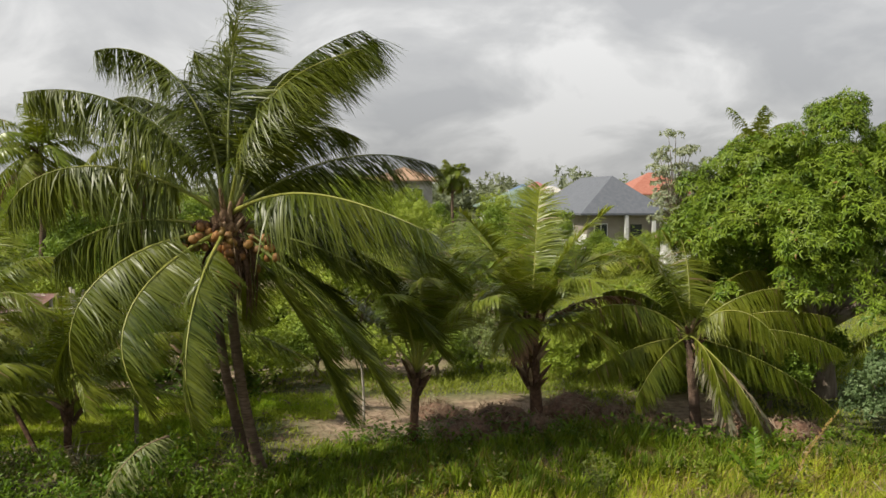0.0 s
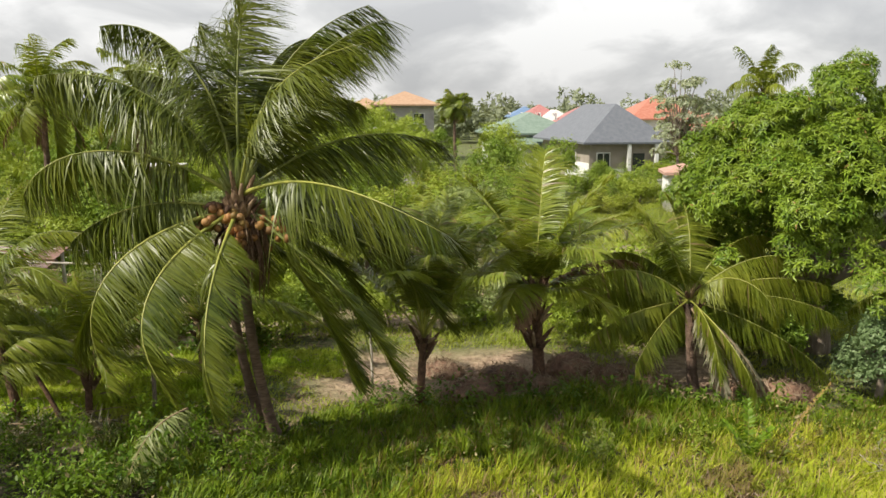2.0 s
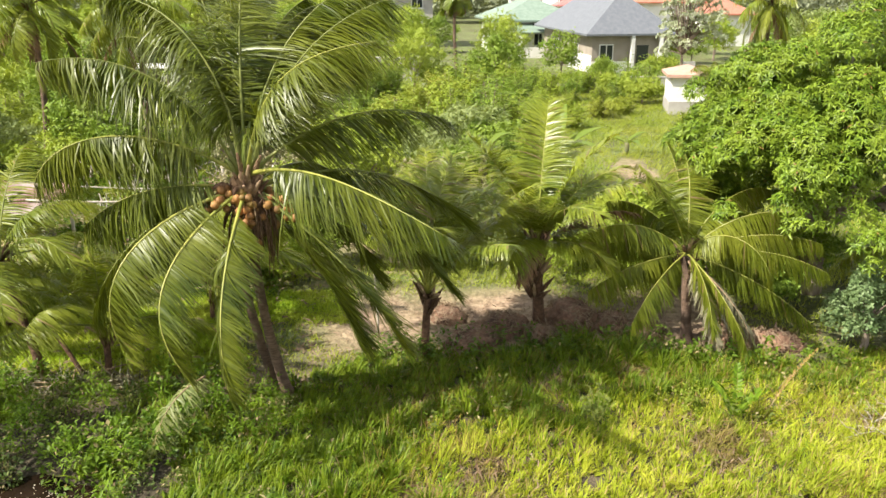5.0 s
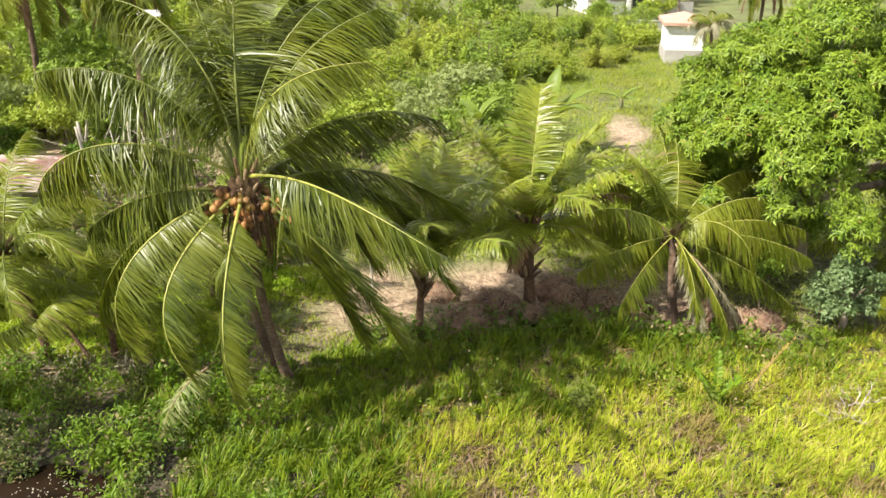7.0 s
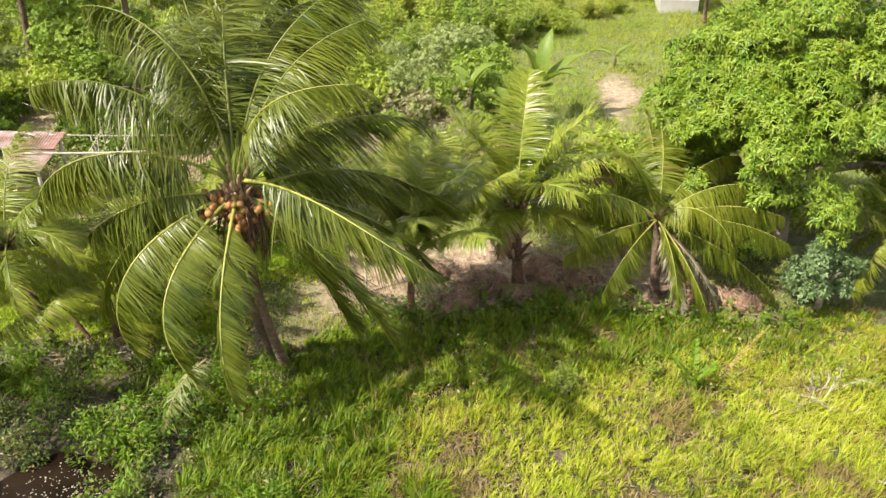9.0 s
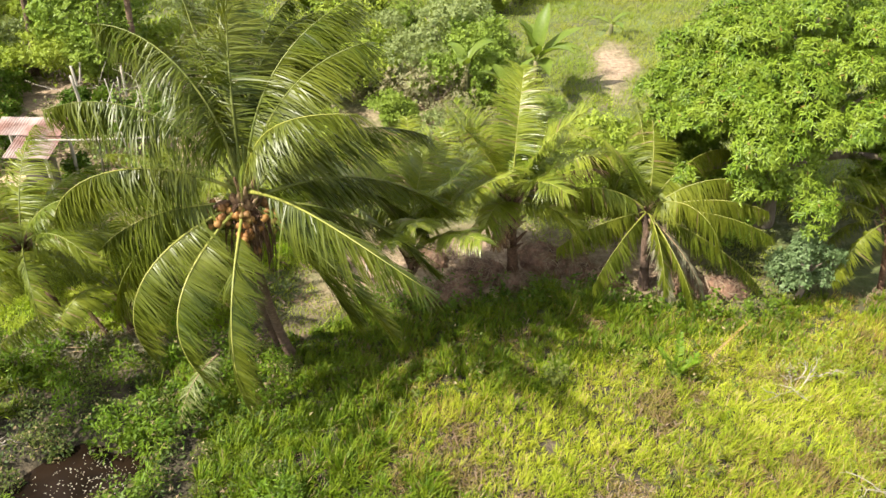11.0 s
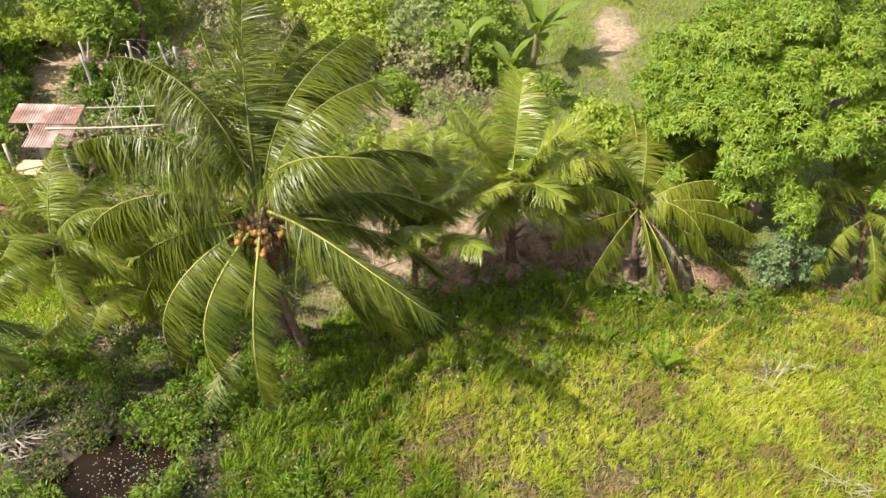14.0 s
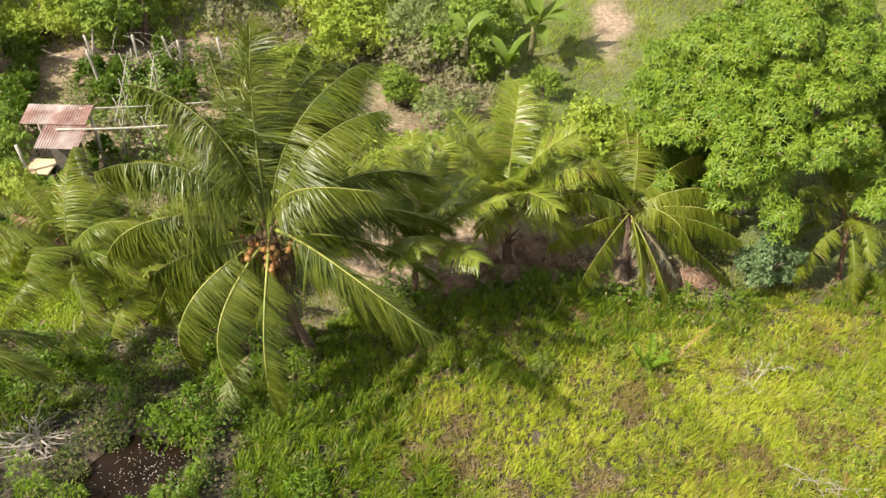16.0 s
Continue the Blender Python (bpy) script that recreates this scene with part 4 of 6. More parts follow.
def tufts(name, label, pts, height, width, mat, seed, per=18, fan=0.55, lean=(0.22, 0.08), loose=0.22, root=0.05, bend=(0.5, 1.3), category="grass"):
    """Fountain-shaped grass tufts: the blades of one tuft spread from its foot, arch outwards and share a lean."""
    rr = np.random.default_rng(seed)
    t = len(pts)
    own = np.array(lean) + rr.normal(0, loose, (t, 2))
    th = rr.uniform(0, 6.283, t * per)
    rad = np.sqrt(rr.uniform(size=t * per))
    ray = np.stack([np.cos(th), np.sin(th)], 1) * rad[:, None]
    xy = np.repeat(pts, per, 0) + ray * root
    p = np.c_[xy, ground_height(xy[:, 0], xy[:, 1]) - 0.02]
    away = np.repeat(own, per, 0) + ray * fan + rr.normal(0, 0.08, ray.shape)
    rot = turned(np.c_[away, np.ones(len(away))], np.c_[-away - rr.normal(0, 0.25, ray.shape), np.zeros(len(away))])
    h = np.repeat(height, per) * rr.uniform(0.55, 1.15, len(xy)) * (1.1 - 0.35 * rad)
    pick = rr.integers(0, 3, len(xy))
    chunks = []
    for k in range(3):
        m = pick == k
        chunks.append(strewn(*blade_template(1.0, bend[0] + (bend[1] - bend[0]) * k / 2), p[m], rot[m], np.c_[rr.uniform(0.7, 1.3, m.sum()) * width, h[m], h[m]]))
    return tagged(np_part(name, *joined(chunks), mat), label, category, kind="stuff")


def spread_points(rr, n, x0, x1, y0, y1, test=None):
    p = np.c_[rr.uniform(x0, x1, n), rr.uniform(y0, y1, n)]
    return p if test is None else p[test(p[:, 0], p[:, 1])]


r = np.random.default_rng(101)
def tuft_grid(rr, x0, x1, y0, y1, step, test):
    gx_, gy_ = np.meshgrid(np.arange(x0, x1, step), np.arange(y0, y1, step))
    p_ = np.c_[gx_.ravel(), gy_.ravel()] + rr.uniform(-0.45, 0.45, (gx_.size, 2)) * step
    return p_[test(p_[:, 0], p_[:, 1])]


def field(x, y):
    """Where the tall grass stands."""
    return (y < field_edge(x) + 0.25 * wave(x, y, 2, 8)) & (x > -4.3 + 0.5 * wave(x, y, 1.1, 9) + (y < 11) * (11 - y) * 0.25)


def worn(x, y):
    """Thin brownish places in the field, above 0."""
    spots = np.maximum(np.exp(-(((x - 0.3) / 1.3) ** 2 + ((y - 9.9) / 0.9) ** 2)), 0.8 * np.exp(-(((x - 4.4) / 0.8) ** 2 + ((y - 11.5) / 0.6) ** 2)))
    spots = np.maximum(spots, np.exp(-(((x - 7.2) / 0.7) ** 2 + ((y - 12.2) / 0.4) ** 2)))
    return 1.1 * spots + 0.55 * wave(x, y, 1.5, 91) + 0.45 * wave(x, y, 4.1, 92) - 0.62


pts = tuft_grid(r, -5.6, 13.5, 6.5, 16, 0.142, lambda x, y: field(x, y) & (wave(x, y, 4.6, 45) > -1.0 + 0.7 * (r.uniform(size=len(x)) - 0.5)))
size_ = np.clip(0.36 + 0.10 * wave(pts[:, 0], pts[:, 1], 0.9, 12) + 0.10 * wave(pts[:, 0], pts[:, 1], 3.4, 14), 0.16, 0.6) * r.uniform(0.6, 1.3, len(pts))
fresh = np.maximum((pts[:, 1] - np.interp(pts[:, 0], [-2, 0, 3, 5, 9], [11.9, 12.2, 12.7, 13.6, 14.1])) * 0.9, (-0.1 - pts[:, 0]) * 0.8) + 0.75 * wave(pts[:, 0], pts[:, 1], 1.1, 21) + r.normal(0, 0.4, len(pts)) > 0.1
thin = (worn(pts[:, 0], pts[:, 1]) + r.normal(0, 0.22, len(pts)) > 0) & (~fresh | (r.uniform(size=len(pts)) < 0.35))
pale = ~fresh & ~thin & (wave(pts[:, 0], pts[:, 1], 0.8, 97) + 0.1 * (pts[:, 0] - 5) + r.normal(0, 0.45, len(pts)) > 0.35)
tufts("dry_grass", "brownish dry grass in thin patches of the field", pts[thin], size_[thin] * 0.75, 0.012, M_GRASS_DRY, 4, 22, 0.75, (0.2, 0.05), 0.3, 0.075)
stem = (r.uniform(size=len(pts)) < 0.2 + 0.25 * wave(pts[:, 0], pts[:, 1], 1.1, 98)) & (pts[:, 0] > -1.5)
tufts("dry_stems", "thin reddish brown dry stems among the grass", pts[stem] + 0.05, size_[stem] * 1.05, 0.006, M_STALK_DRY, 9, 9, 0.35, (0.15, 0.0), 0.2, 0.06, (0.1, 0.5))
tufts("tall_grass", "fine pale straw-green grass arching in the wind", pts[pale], size_[pale] * 0.95, 0.010, M_GRASS_PALE, 5, 26, 0.5, (0.26, 0.0), 0.25)
mid = ~fresh & ~thin & ~pale
tufts("tall_grass", "tall yellow-green grass bent by wind in the open field", pts[mid], size_[mid] * 0.82, 0.0125, M_GRASS, 1, 24, 0.42, (0.17, 0.03), 0.2, bend=(0.25, 0.9))
# fresh grass zone; its blade colour includes painted palm shade
mid = fresh & ~thin & (r.uniform(size=len(pts)) < 0.62)
tufts("tall_grass", "tall fresh green grass below the palms, coloured darker for their shade", pts[mid], size_[mid] * 1.0, 0.019, M_GRASS_DEEP_SHADE, 2, 38, 0.42, (0.13, 0.02), 0.24, 0.095, (0.25, 1.0))

near = tuft_grid(np.random.default_rng(102), -9, 14, -3, 6.5, 0.27, lambda x, y: wave(x, y, 1.1, 46) > -0.9)
grass("tall_grass", "looser yellow-green grass on the near side of the field", near, np.full(len(near), 0.33), 0.034, 0.42, (0.04, 0.03), M_GRASS, 15, 14, 0.06, side=0.3)
fade = np.random.default_rng(103)
outer = tuft_grid(fade, -17, 24, -11, 18, 0.40, lambda x, y: ((x > 13.4) | (y < -2.9) | ((x < -8.9) & (y < 6.5))) & (fade.uniform(size=len(x)) < 1.15 - np.maximum(np.maximum(x - 13.4, -9 - x), -3 - y) / 7.5))
grass("tall_grass", "sparser yellow-green grass at the field's outer edges", outer, np.full(len(outer), 0.33), 0.045, 0.42, (0.04, 0.03), M_GRASS, 16, 10, 0.09, side=0.3)

pts = spread_points(r, 14000, -4.5, 13.5, 6.0, 15.5, lambda x, y: (y < field_edge(x)) & ((wave(x, y, 1.7, 44) < -0.4) | (worn(x, y) > -0.25)))
grass("grass_thatch", "dry brown thatch low between the grass tufts", pts, np.full(len(pts), 0.2), 0.05, 0.9, (0.1, 0), M_LITTER, 3, 3, 0.1, side=0.8)


def weeds(name, label, pts, size, mat, seed, leaf=None, whorl=7, tall=0.25, category="weeds"):
    """Leafy plants close to the ground: whorls of leaves at several heights."""
    rr = np.random.default_rng(seed)
    at2 = np.repeat(pts, whorl, 0)
    hz = rr.uniform(0.15, 1.0, len(at2)) * tall * np.repeat(rr.uniform(0.5, 1.3, len(pts)), whorl)
    xy = at2 + rr.normal(0, size * 0.35, at2.shape)
    p = np.c_[xy, ground_height(xy[:, 0], xy[:, 1]) + hz]
    along = np.c_[rr.normal(0, 1, (len(p), 2)), rr.normal(0.15, 0.45, len(p))]
    rot = turned(along, np.c_[rr.normal(0, 0.4, (len(p), 2)), np.ones(len(p))])
    return tagged(np_part(name, *strewn(*(leaf or LEAF_OVAL), p, rot, size * rr.uniform(0.5, 1.2, len(p))), mat), label, category, kind="stuff")


def weed_clumps(name, label, centres, size, mat, seed, leaf, stems=30, reach=0.3, tall=0.5, lay=0.45):
    """Domed clumps of leaves with dark gaps between the clumps."""
    rr = np.random.default_rng(seed)
    k = rr.uniform(0.6, 1.35, len(centres))
    n_ = stems * 9
    th, rad = rr.uniform(0, 6.283, (len(centres), n_)), np.sqrt(rr.uniform(size=(len(centres), n_)))
    x = centres[:, :1] + np.cos(th) * rad * reach * k[:, None]
    y = centres[:, 1:2] + np.sin(th) * rad * reach * k[:, None]
    z = tall * k[:, None] * (1.05 - 0.75 * rad ** 2) * rr.uniform(0.45, 1.05, rad.shape)
    x, y, z = x.ravel(), y.ravel(), z.ravel()
    p = np.c_[x, y, ground_height(x, y) + z]
    out_ = np.c_[(np.cos(th) * rad).ravel(), (np.sin(th) * rad).ravel(), np.full(x.shape, 0.3)] + rr.normal(0, lay, (len(x), 3))
    rot = turned(out_, np.c_[rr.normal(0, 0.4, (len(p), 2)), np.ones(len(p))])
    return tagged(np_part(name, *strewn(*leaf, p, rot, size * rr.uniform(0.5, 1.2, len(p))), mat), label, "weeds", kind="stuff")


def bank(x, y):
    return (pond_depth(x, y) < 0.28) & (np.hypot(x + 8.9, y - 10.9) > 0.9) & (x < -2.5 + 0.6 * wave(x, y, 1.2, 10))


pts = tuft_grid(r, -12.5, -2.2, 7.6, 13.9, 0.43, bank)
kind_of = 0.75 * wave(pts[:, 0], pts[:, 1], 1.3, 60) + r.normal(0, 0.5, len(pts))
by_pond = np.hypot(pts[:, 0] + 6.6, pts[:, 1] - 10.4)
weed_clumps("broadleaf_weeds", "lush broad-leaved green weeds on the damp bank", pts[kind_of > 0.75], 0.115, M_WEED, 5, LEAF_OVAL, 17, 0.28, 0.7)
weed_clumps("narrow_leaved_weeds", "bright green narrow-leaved weeds in loose clumps", pts[(kind_of > 0.05) & (kind_of <= 0.75)], 0.13, M_WEED_BRIGHT, 6, LEAF_LONG, 20, 0.25, 0.7, 0.6)
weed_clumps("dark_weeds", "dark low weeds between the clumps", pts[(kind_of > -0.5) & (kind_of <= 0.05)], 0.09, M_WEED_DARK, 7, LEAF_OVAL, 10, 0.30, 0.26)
weed_clumps("pale_weeds", "pale small-leaved weeds with dry bits on the bank", pts[(kind_of <= -0.75) | ((by_pond < 2.0) & (kind_of < -0.2))], 0.07, M_WEED_PALE, 8, LEAF_OVAL, 20, 0.3, 0.42)
pts = spread_points(r, 1500, -12.5, -2.6, 7.6, 13.6, lambda x, y: (pond_depth(x, y) < 0.05) & (wave(x, y, 1.5, 52) > 0.1) & (x < -3.6))
tufts("bank_grass", "scattered fresh green grass tufts among the weeds", pts, np.full(len(pts), 0.48), 0.02, M_GRASS_LUSH, 7, 15, 0.5, (0.15, 0.0))
pts = spread_points(r, 900, -4.2, 13, 7, 15.2, lambda x, y: (y < field_edge(x) - 0.1) & (wave(x, y, 1.3, 31) > 0.35 - 0.5 * (x < 0)))
weeds("field_weeds", "small leafy weeds standing in the grass", pts, 0.085, M_WEED_BRIGHT, 8, LEAF_LONG, 12, 0.5)
pts = spread_points(r, 420, -3.5, 12, 8, 14.8, lambda x, y: (y < field_edge(x) - 0.1) & (wave(x, y, 1.6, 35) > 0.5))
weeds("pale_field_weeds", "pale sprawling weeds in the grass", pts, 0.10, M_WEED_PALE, 13, LEAF_OVAL, 12, 0.5)
pts = spread_points(r, 500, -2, 8, 14.4, 16.0, lambda x, y: np.abs(y - field_edge(x)) < 0.6)
weeds("edge_weeds", "low leafy weeds along the bed's edge", pts, 0.12, M_WEED, 9, LEAF_OVAL, 10, 0.4)
pts = spread_points(r, 9000, -13, -2.4, 14.2, 18.6, lambda x, y: (wave(x, y, 1.0, 72) > -0.75) & ((x < -4.2) | (y > 16.8)))
grass("lawn_grass", "strip of short bright green grass behind the small palms", pts, np.full(len(pts), 0.16), 0.045, 0.9, (0.1, 0), M_LAWN, 18, 7, 0.08)
pts = spread_points(r, 9000, -15, 9, 13.0, 22.5, lambda x, y: (y > field_edge(x)) & (bareness(x, y) + 0.35 * wave(x, y, 1.4, 71) < 0.5))
grass("short_grass", "patches of short light green grass on bare soil", pts, np.full(len(pts), 0.15), 0.04, 0.9, (0.1, 0), M_MEADOW, 10, 5, 0.08)
pts = spread_points(r, 22000, -2, 22, 19, 58, lambda x, y: bareness(x, y) < 0.45)
grass("meadow_grass", "light green meadow grass in the open lot", pts, 0.32 + 0.12 * wave(pts[:, 0], pts[:, 1], 0.4, 77) + 0.08 * wave(pts[:, 0], pts[:, 1], 2.1, 78), 0.034, 0.9, (0.15, 0), M_MEADOW, 11, 6, 0.13)
pts = spread_points(r, 5000, -30, -2, 30, 64)
grass("rough_grass", "rough grass and undergrowth between the bushes", pts, np.full(len(pts), 0.5), 0.14, 0.9, (0.15, 0), M_BUSH_B, 12, 4, 0.2)

pts = np.vstack([r.normal((8.0, 12.8), (0.5, 0.35), (70, 2)), r.normal((9.2, 11.4), (0.4, 0.4), (60, 2)), r.normal((8.6, 9.8), (0.5, 0.4), (60, 2)), r.normal((4.1, 12.9), (0.2, 0.15), (25, 2))])
weeds("light_leafy_weeds", "light green leafy weeds round the dead branches", pts, 0.075, M_WEED_FIELD, 14, LEAF_OVAL, 11, 0.6)
pts = spread_points(r, 2300, -13.2, -4.2, 17.8, 29.5, lambda x, y: wave(x, y, 1.2, 83) > -0.25)
weeds("garden_weeds", "low garden plants and weeds on the soil", pts, 0.14, M_WEED, 15, LEAF_OVAL, 9, 0.45)
pts = spread_points(r, 2700, -18, -4.0, 17.8, 31, lambda x, y: wave(x, y, 1.0, 84) > 0.1)
weeds("garden_weeds", "pale straggling weeds among the garden rows", pts, 0.12, M_WEED_PALE, 16, LEAF_OVAL, 9, 0.5)

# dry litter on the bare bed: broken leaf strips
pts = spread_points(r, 5200, -3.5, 8.2, 14.9, 20.5, lambda x, y: (y > field_edge(x) - 0.2) & (wave(x, y, 1.6, 15) > -0.5))
p = np.c_[pts, ground_height(pts[:, 0], pts[:, 1]) + r.uniform(0.0, 0.06, len(pts))]
rot = turned(np.c_[r.normal(0, 1, (len(p), 2)), r.normal(0, 0.2, len(p))], np.c_[r.normal(0, 0.5, (len(p), 2)), np.ones(len(p))])
tagged(np_part("dry_leaf_litter", *strewn(*leaf_template(0.10, 0.1, 0.02), p, rot, r.uniform(0.06, 0.28, len(p))), M_LITTER), "brown dry palm litter strewn on the soil", "leaf litter", kind="stuff")
pts = spread_points(r, 6500, -17, -3, 13.4, 30, lambda x, y: wave(x, y, 1.0, 16) > 0.0)
p = np.c_[pts, ground_height(pts[:, 0], pts[:, 1]) + r.uniform(0.0, 0.06, len(pts))]
rot = turned(np.c_[r.normal(0, 1, (len(p), 2)), r.normal(0, 0.2, len(p))], np.c_[r.normal(0, 0.5, (len(p), 2)), np.ones(len(p))])
tagged(np_part("dry_leaf_litter", *strewn(*leaf_template(0.2, 0.1, 0.02), p, rot, r.uniform(0.12, 0.4, len(p))), M_LITTER), "brown dry leaves strewn over the garden soil", "leaf litter", kind="stuff")


def mound(x, y, rx, ry, h, seed):
    """A heap of husks and dry fibre with strips of leaf on it."""
    rr = np.random.default_rng(seed)
    ob = thing("mulch_heap", (x, y, float(ground_height(x, y))), "low brown heap of husks and dry palm litter", "heap", "heaps on the bed", rr.uniform(0, 360))
    bm = bmesh.new()
    bmesh.ops.create_icosphere(bm, subdivisions=4, radius=1.0)
    for v in list(bm.verts):
        q = v.co.copy()
        k = 1 + 0.22 * noise.noise(q * 2.3 + Vector((seed, 0, 0))) + 0.14 * noise.noise(q * 6 + Vector((0, seed, 0))) + 0.05 * noise.noise(q * 15)
        v.co = Vector((q.x * rx * k, q.y * ry * k, max(q.z, -0.15) * h * k))
    part("mound", bm, M_MOUND, ob, "", True)
    n = 380
    d = unit(rr.normal(size=(n, 3)))
    d[:, 2] = np.abs(d[:, 2])
    at = d * (rx, ry, h) * 1.02
    rot = turned(np.cross(d, rr.normal(size=(n, 3))) + d * 0.2, d)
    np_part("litter", *strewn(*leaf_template(0.10, 0.12, 0.02), at, rot, rr.uniform(0.1, 0.32, n)), M_LITTER, ob, kind="stuff")


for i, (x, y, rx, ry, h) in enumerate(((0.45, 15.75, 0.75, 0.5, 0.36), (1.15, 16.4, 0.6, 0.45, 0.4), (2.75, 16.9, 0.7, 0.5, 0.5), (3.6, 16.6, 0.5, 0.4, 0.32),
                                       (4.2, 16.2, 0.5, 0.4, 0.3), (1.9, 16.0, 0.45, 0.35, 0.3), (-0.1, 17.2, 0.5, 0.4, 0.25), (6.0, 15.9, 0.6, 0.45, 0.35), (6.9, 15.7, 0.6, 0.4, 0.3))):
    mound(x, y, rx, ry, h, 200 + i)


# ---- bushes and trees ----
def bush(label, rr, height, radius, mat, leaf, size, n, name="bush", whorl=6, lobes=9, stem=True):
    ob = thing(name, (0, 0, 0), label, "bush" if name == "bush" else "tree")
    lb = lobed(rr, (0, 0, height * 0.55), (radius, radius * 0.9, height * 0.5), lobes * 2, min(radius, height) * 0.28, -0.6, (0.5, 1.05))
    np_part("crown", *crown_arrays(rr, lb, n, leaf, size, whorl, 0.3, 0.35, 0.3, rough=0.7), mat, ob, kind="stuff")
    if stem:
        limbs(ob, (0, 0, -0.1), (0.05, 0, height * 0.3), [(radius * 0.6 * math.cos(k), radius * 0.6 * math.sin(k), height * 0.7) for k in (0.3, 1.6, 2.9, 4.1, 5.3)], 0.05 + height * 0.012)
    return ob


def shrub(label, rr, height, radius, mat, leaf, size, stems=46, nodes=13, whorl=5):
    """A loose shrub: many leafy shoots fanning up from one root."""
    ob = thing("shrub", (0, 0, 0), label, "shrub")
    a, q = rr.uniform(0, 6.28, stems), np.sqrt(rr.uniform(0, 1, stems))
    flat = np.stack([np.cos(a) * q, np.sin(a) * q], 1)
    tall = height * (1 - 0.4 * q ** 2) * rr.uniform(0.6, 1.12, stems)
    t = np.sort(rr.uniform(0.12, 1.0, (stems, nodes)), 1)
    side = flat[:, None] * radius * (0.25 + 0.75 * t[..., None] ** 1.3)
    p = np.concatenate([side, (tall[:, None] * t)[..., None]], 2) + rr.normal(0, 0.05 * radius, (stems, nodes, 3))
    p = np.repeat(p.reshape(-1, 3), whorl, 0)
    th = rr.uniform(0, 6.28, len(p))
    along = unit(np.stack([np.cos(th), np.sin(th), rr.uniform(-0.45, 0.75, len(p))], 1))
    ups = np.array([0, 0, 1.0]) + rr.normal(0, 0.4, (len(p), 3))
    np_part("foliage", *strewn(*leaf, p, turned(along, ups), size * rr.uniform(0.55, 1.2, len(p))), mat, ob, kind="stuff")
    for k in range(0, stems, max(1, stems // 9)):
        tube_part("stem", bent((flat[k, 0] * radius * 0.2, flat[k, 1] * radius * 0.2, -0.1), (flat[k, 0] * radius * 0.9, flat[k, 1] * radius * 0.9, tall[k] * 0.92), (0, 0, 0.1), 6), np.linspace(0.03, 0.008, 6), M_BARK, ob, "", 5)
    return ob


def put(kind_ob, x, y, rz=0.0, scale=1.0, tall=1.0):
    return copy_thing(kind_ob, pose(x, y, float(ground_height(x, y)), 0, 0, rz) @ Matrix.Diagonal((scale, scale, scale * tall, 1)))


r = np.random.default_rng(77)
blue_shrub = bush("bluish green small-leaved shrub at the grass edge", r, 1.75, 0.62, M_BLUEGREEN, LEAF_OVAL, 0.09, 1050, lobes=12)
blue_shrub.matrix_world = pose(8.5, 15.25, 0)
bush_a = bush("dense dark green leafy bush", r, 1.9, 1.3, M_BUSH_A, LEAF_OVAL, 0.125, 1400)
bush_a.matrix_world = pose(1.5, 28.8, 0) @ Matrix.Scale(1.05, 4)
bush_b = bush("light green leafy bush", r, 2.0, 1.5, M_BUSH_B, LEAF_OVAL, 0.125, 1450)
bush_b.matrix_world = pose(-2.9, 27.9, 0)
bush_c = bush("airy grey-green leafy bush", r, 2.2, 1.4, M_BUSH_C, LEAF_OVAL, 0.115, 950)
bush_c.matrix_world = pose(-0.9, 28.2, 0)
tree_a = bush("round dense green leafy tree", r, 5.0, 2.4, M_BUSH_A, LEAF_OVAL, 0.20, 1800, "tree", lobes=16)
tree_a.matrix_world = pose(-13.3, 31.5, 0) @ Matrix.Scale(0.8, 4)
tree_b = bush("light green spreading tree", r, 5.5, 2.6, M_BUSH_B, LEAF_LONG, 0.26, 1700, "tree", lobes=14)
tree_b.matrix_world = pose(-6.5, 46, 0)
M_BRUSH = leaf_mat("brush_leaf", (0.241, 0.196, 0.115), (0.391, 0.333, 0.218), (0.276, 0.299, 0.127), 0.2, 0.6, 0.9, 0.7)
dry_bush = bush("dry brownish bush with sparse leaves", r, 1.7, 1.2, M_BRUSH, LEAF_OVAL, 0.12, 420)
dry_bush.matrix_world = pose(0.2, 26.2, 0)
put(dry_bush, 0.9, 24.4, 60, 0.8)
put(dry_bush, -6.6, 25.2, 120, 0.9)
put(dry_bush, -4.0, 25.0, 200, 0.7)
put(dry_bush, -8.6, 18.2, 20, 0.6)
for x, y, s in ((-0.6, 27.0, 1.0), (-1.8, 29.0, 0.9), (1.6, 28.6, 0.9), (-4.4, 27.6, 0.8), (2.4, 24.6, 0.6), (-10.2, 23.0, 0.55), (-7.4, 20.8, 0.5)):
    put(dry_bush, x, y, x * 71, s, 0.9)
shrub_a = shrub("tall loose light green shrub with upright leafy shoots", r, 3.0, 1.3, M_BUSH_B, LEAF_OVAL, 0.17, 50, 15)
shrub_a.matrix_world = pose(0.4, 37.6, 0)
shrub_b = shrub("tall loose green shrub with long leaves", r, 3.2, 1.4, M_BUSH_A, LEAF_LONG, 0.24, 48, 14)
shrub_b.matrix_world = pose(2.0, 38.6, 0)
shrub_c = shrub("soft yellow-green shrub like tall rank grass", r, 1.9, 1.5, M_MEADOW, LEAF_LONG, 0.26, 60, 12)
shrub_c.matrix_world = pose(-1.3, 44.6, 0)
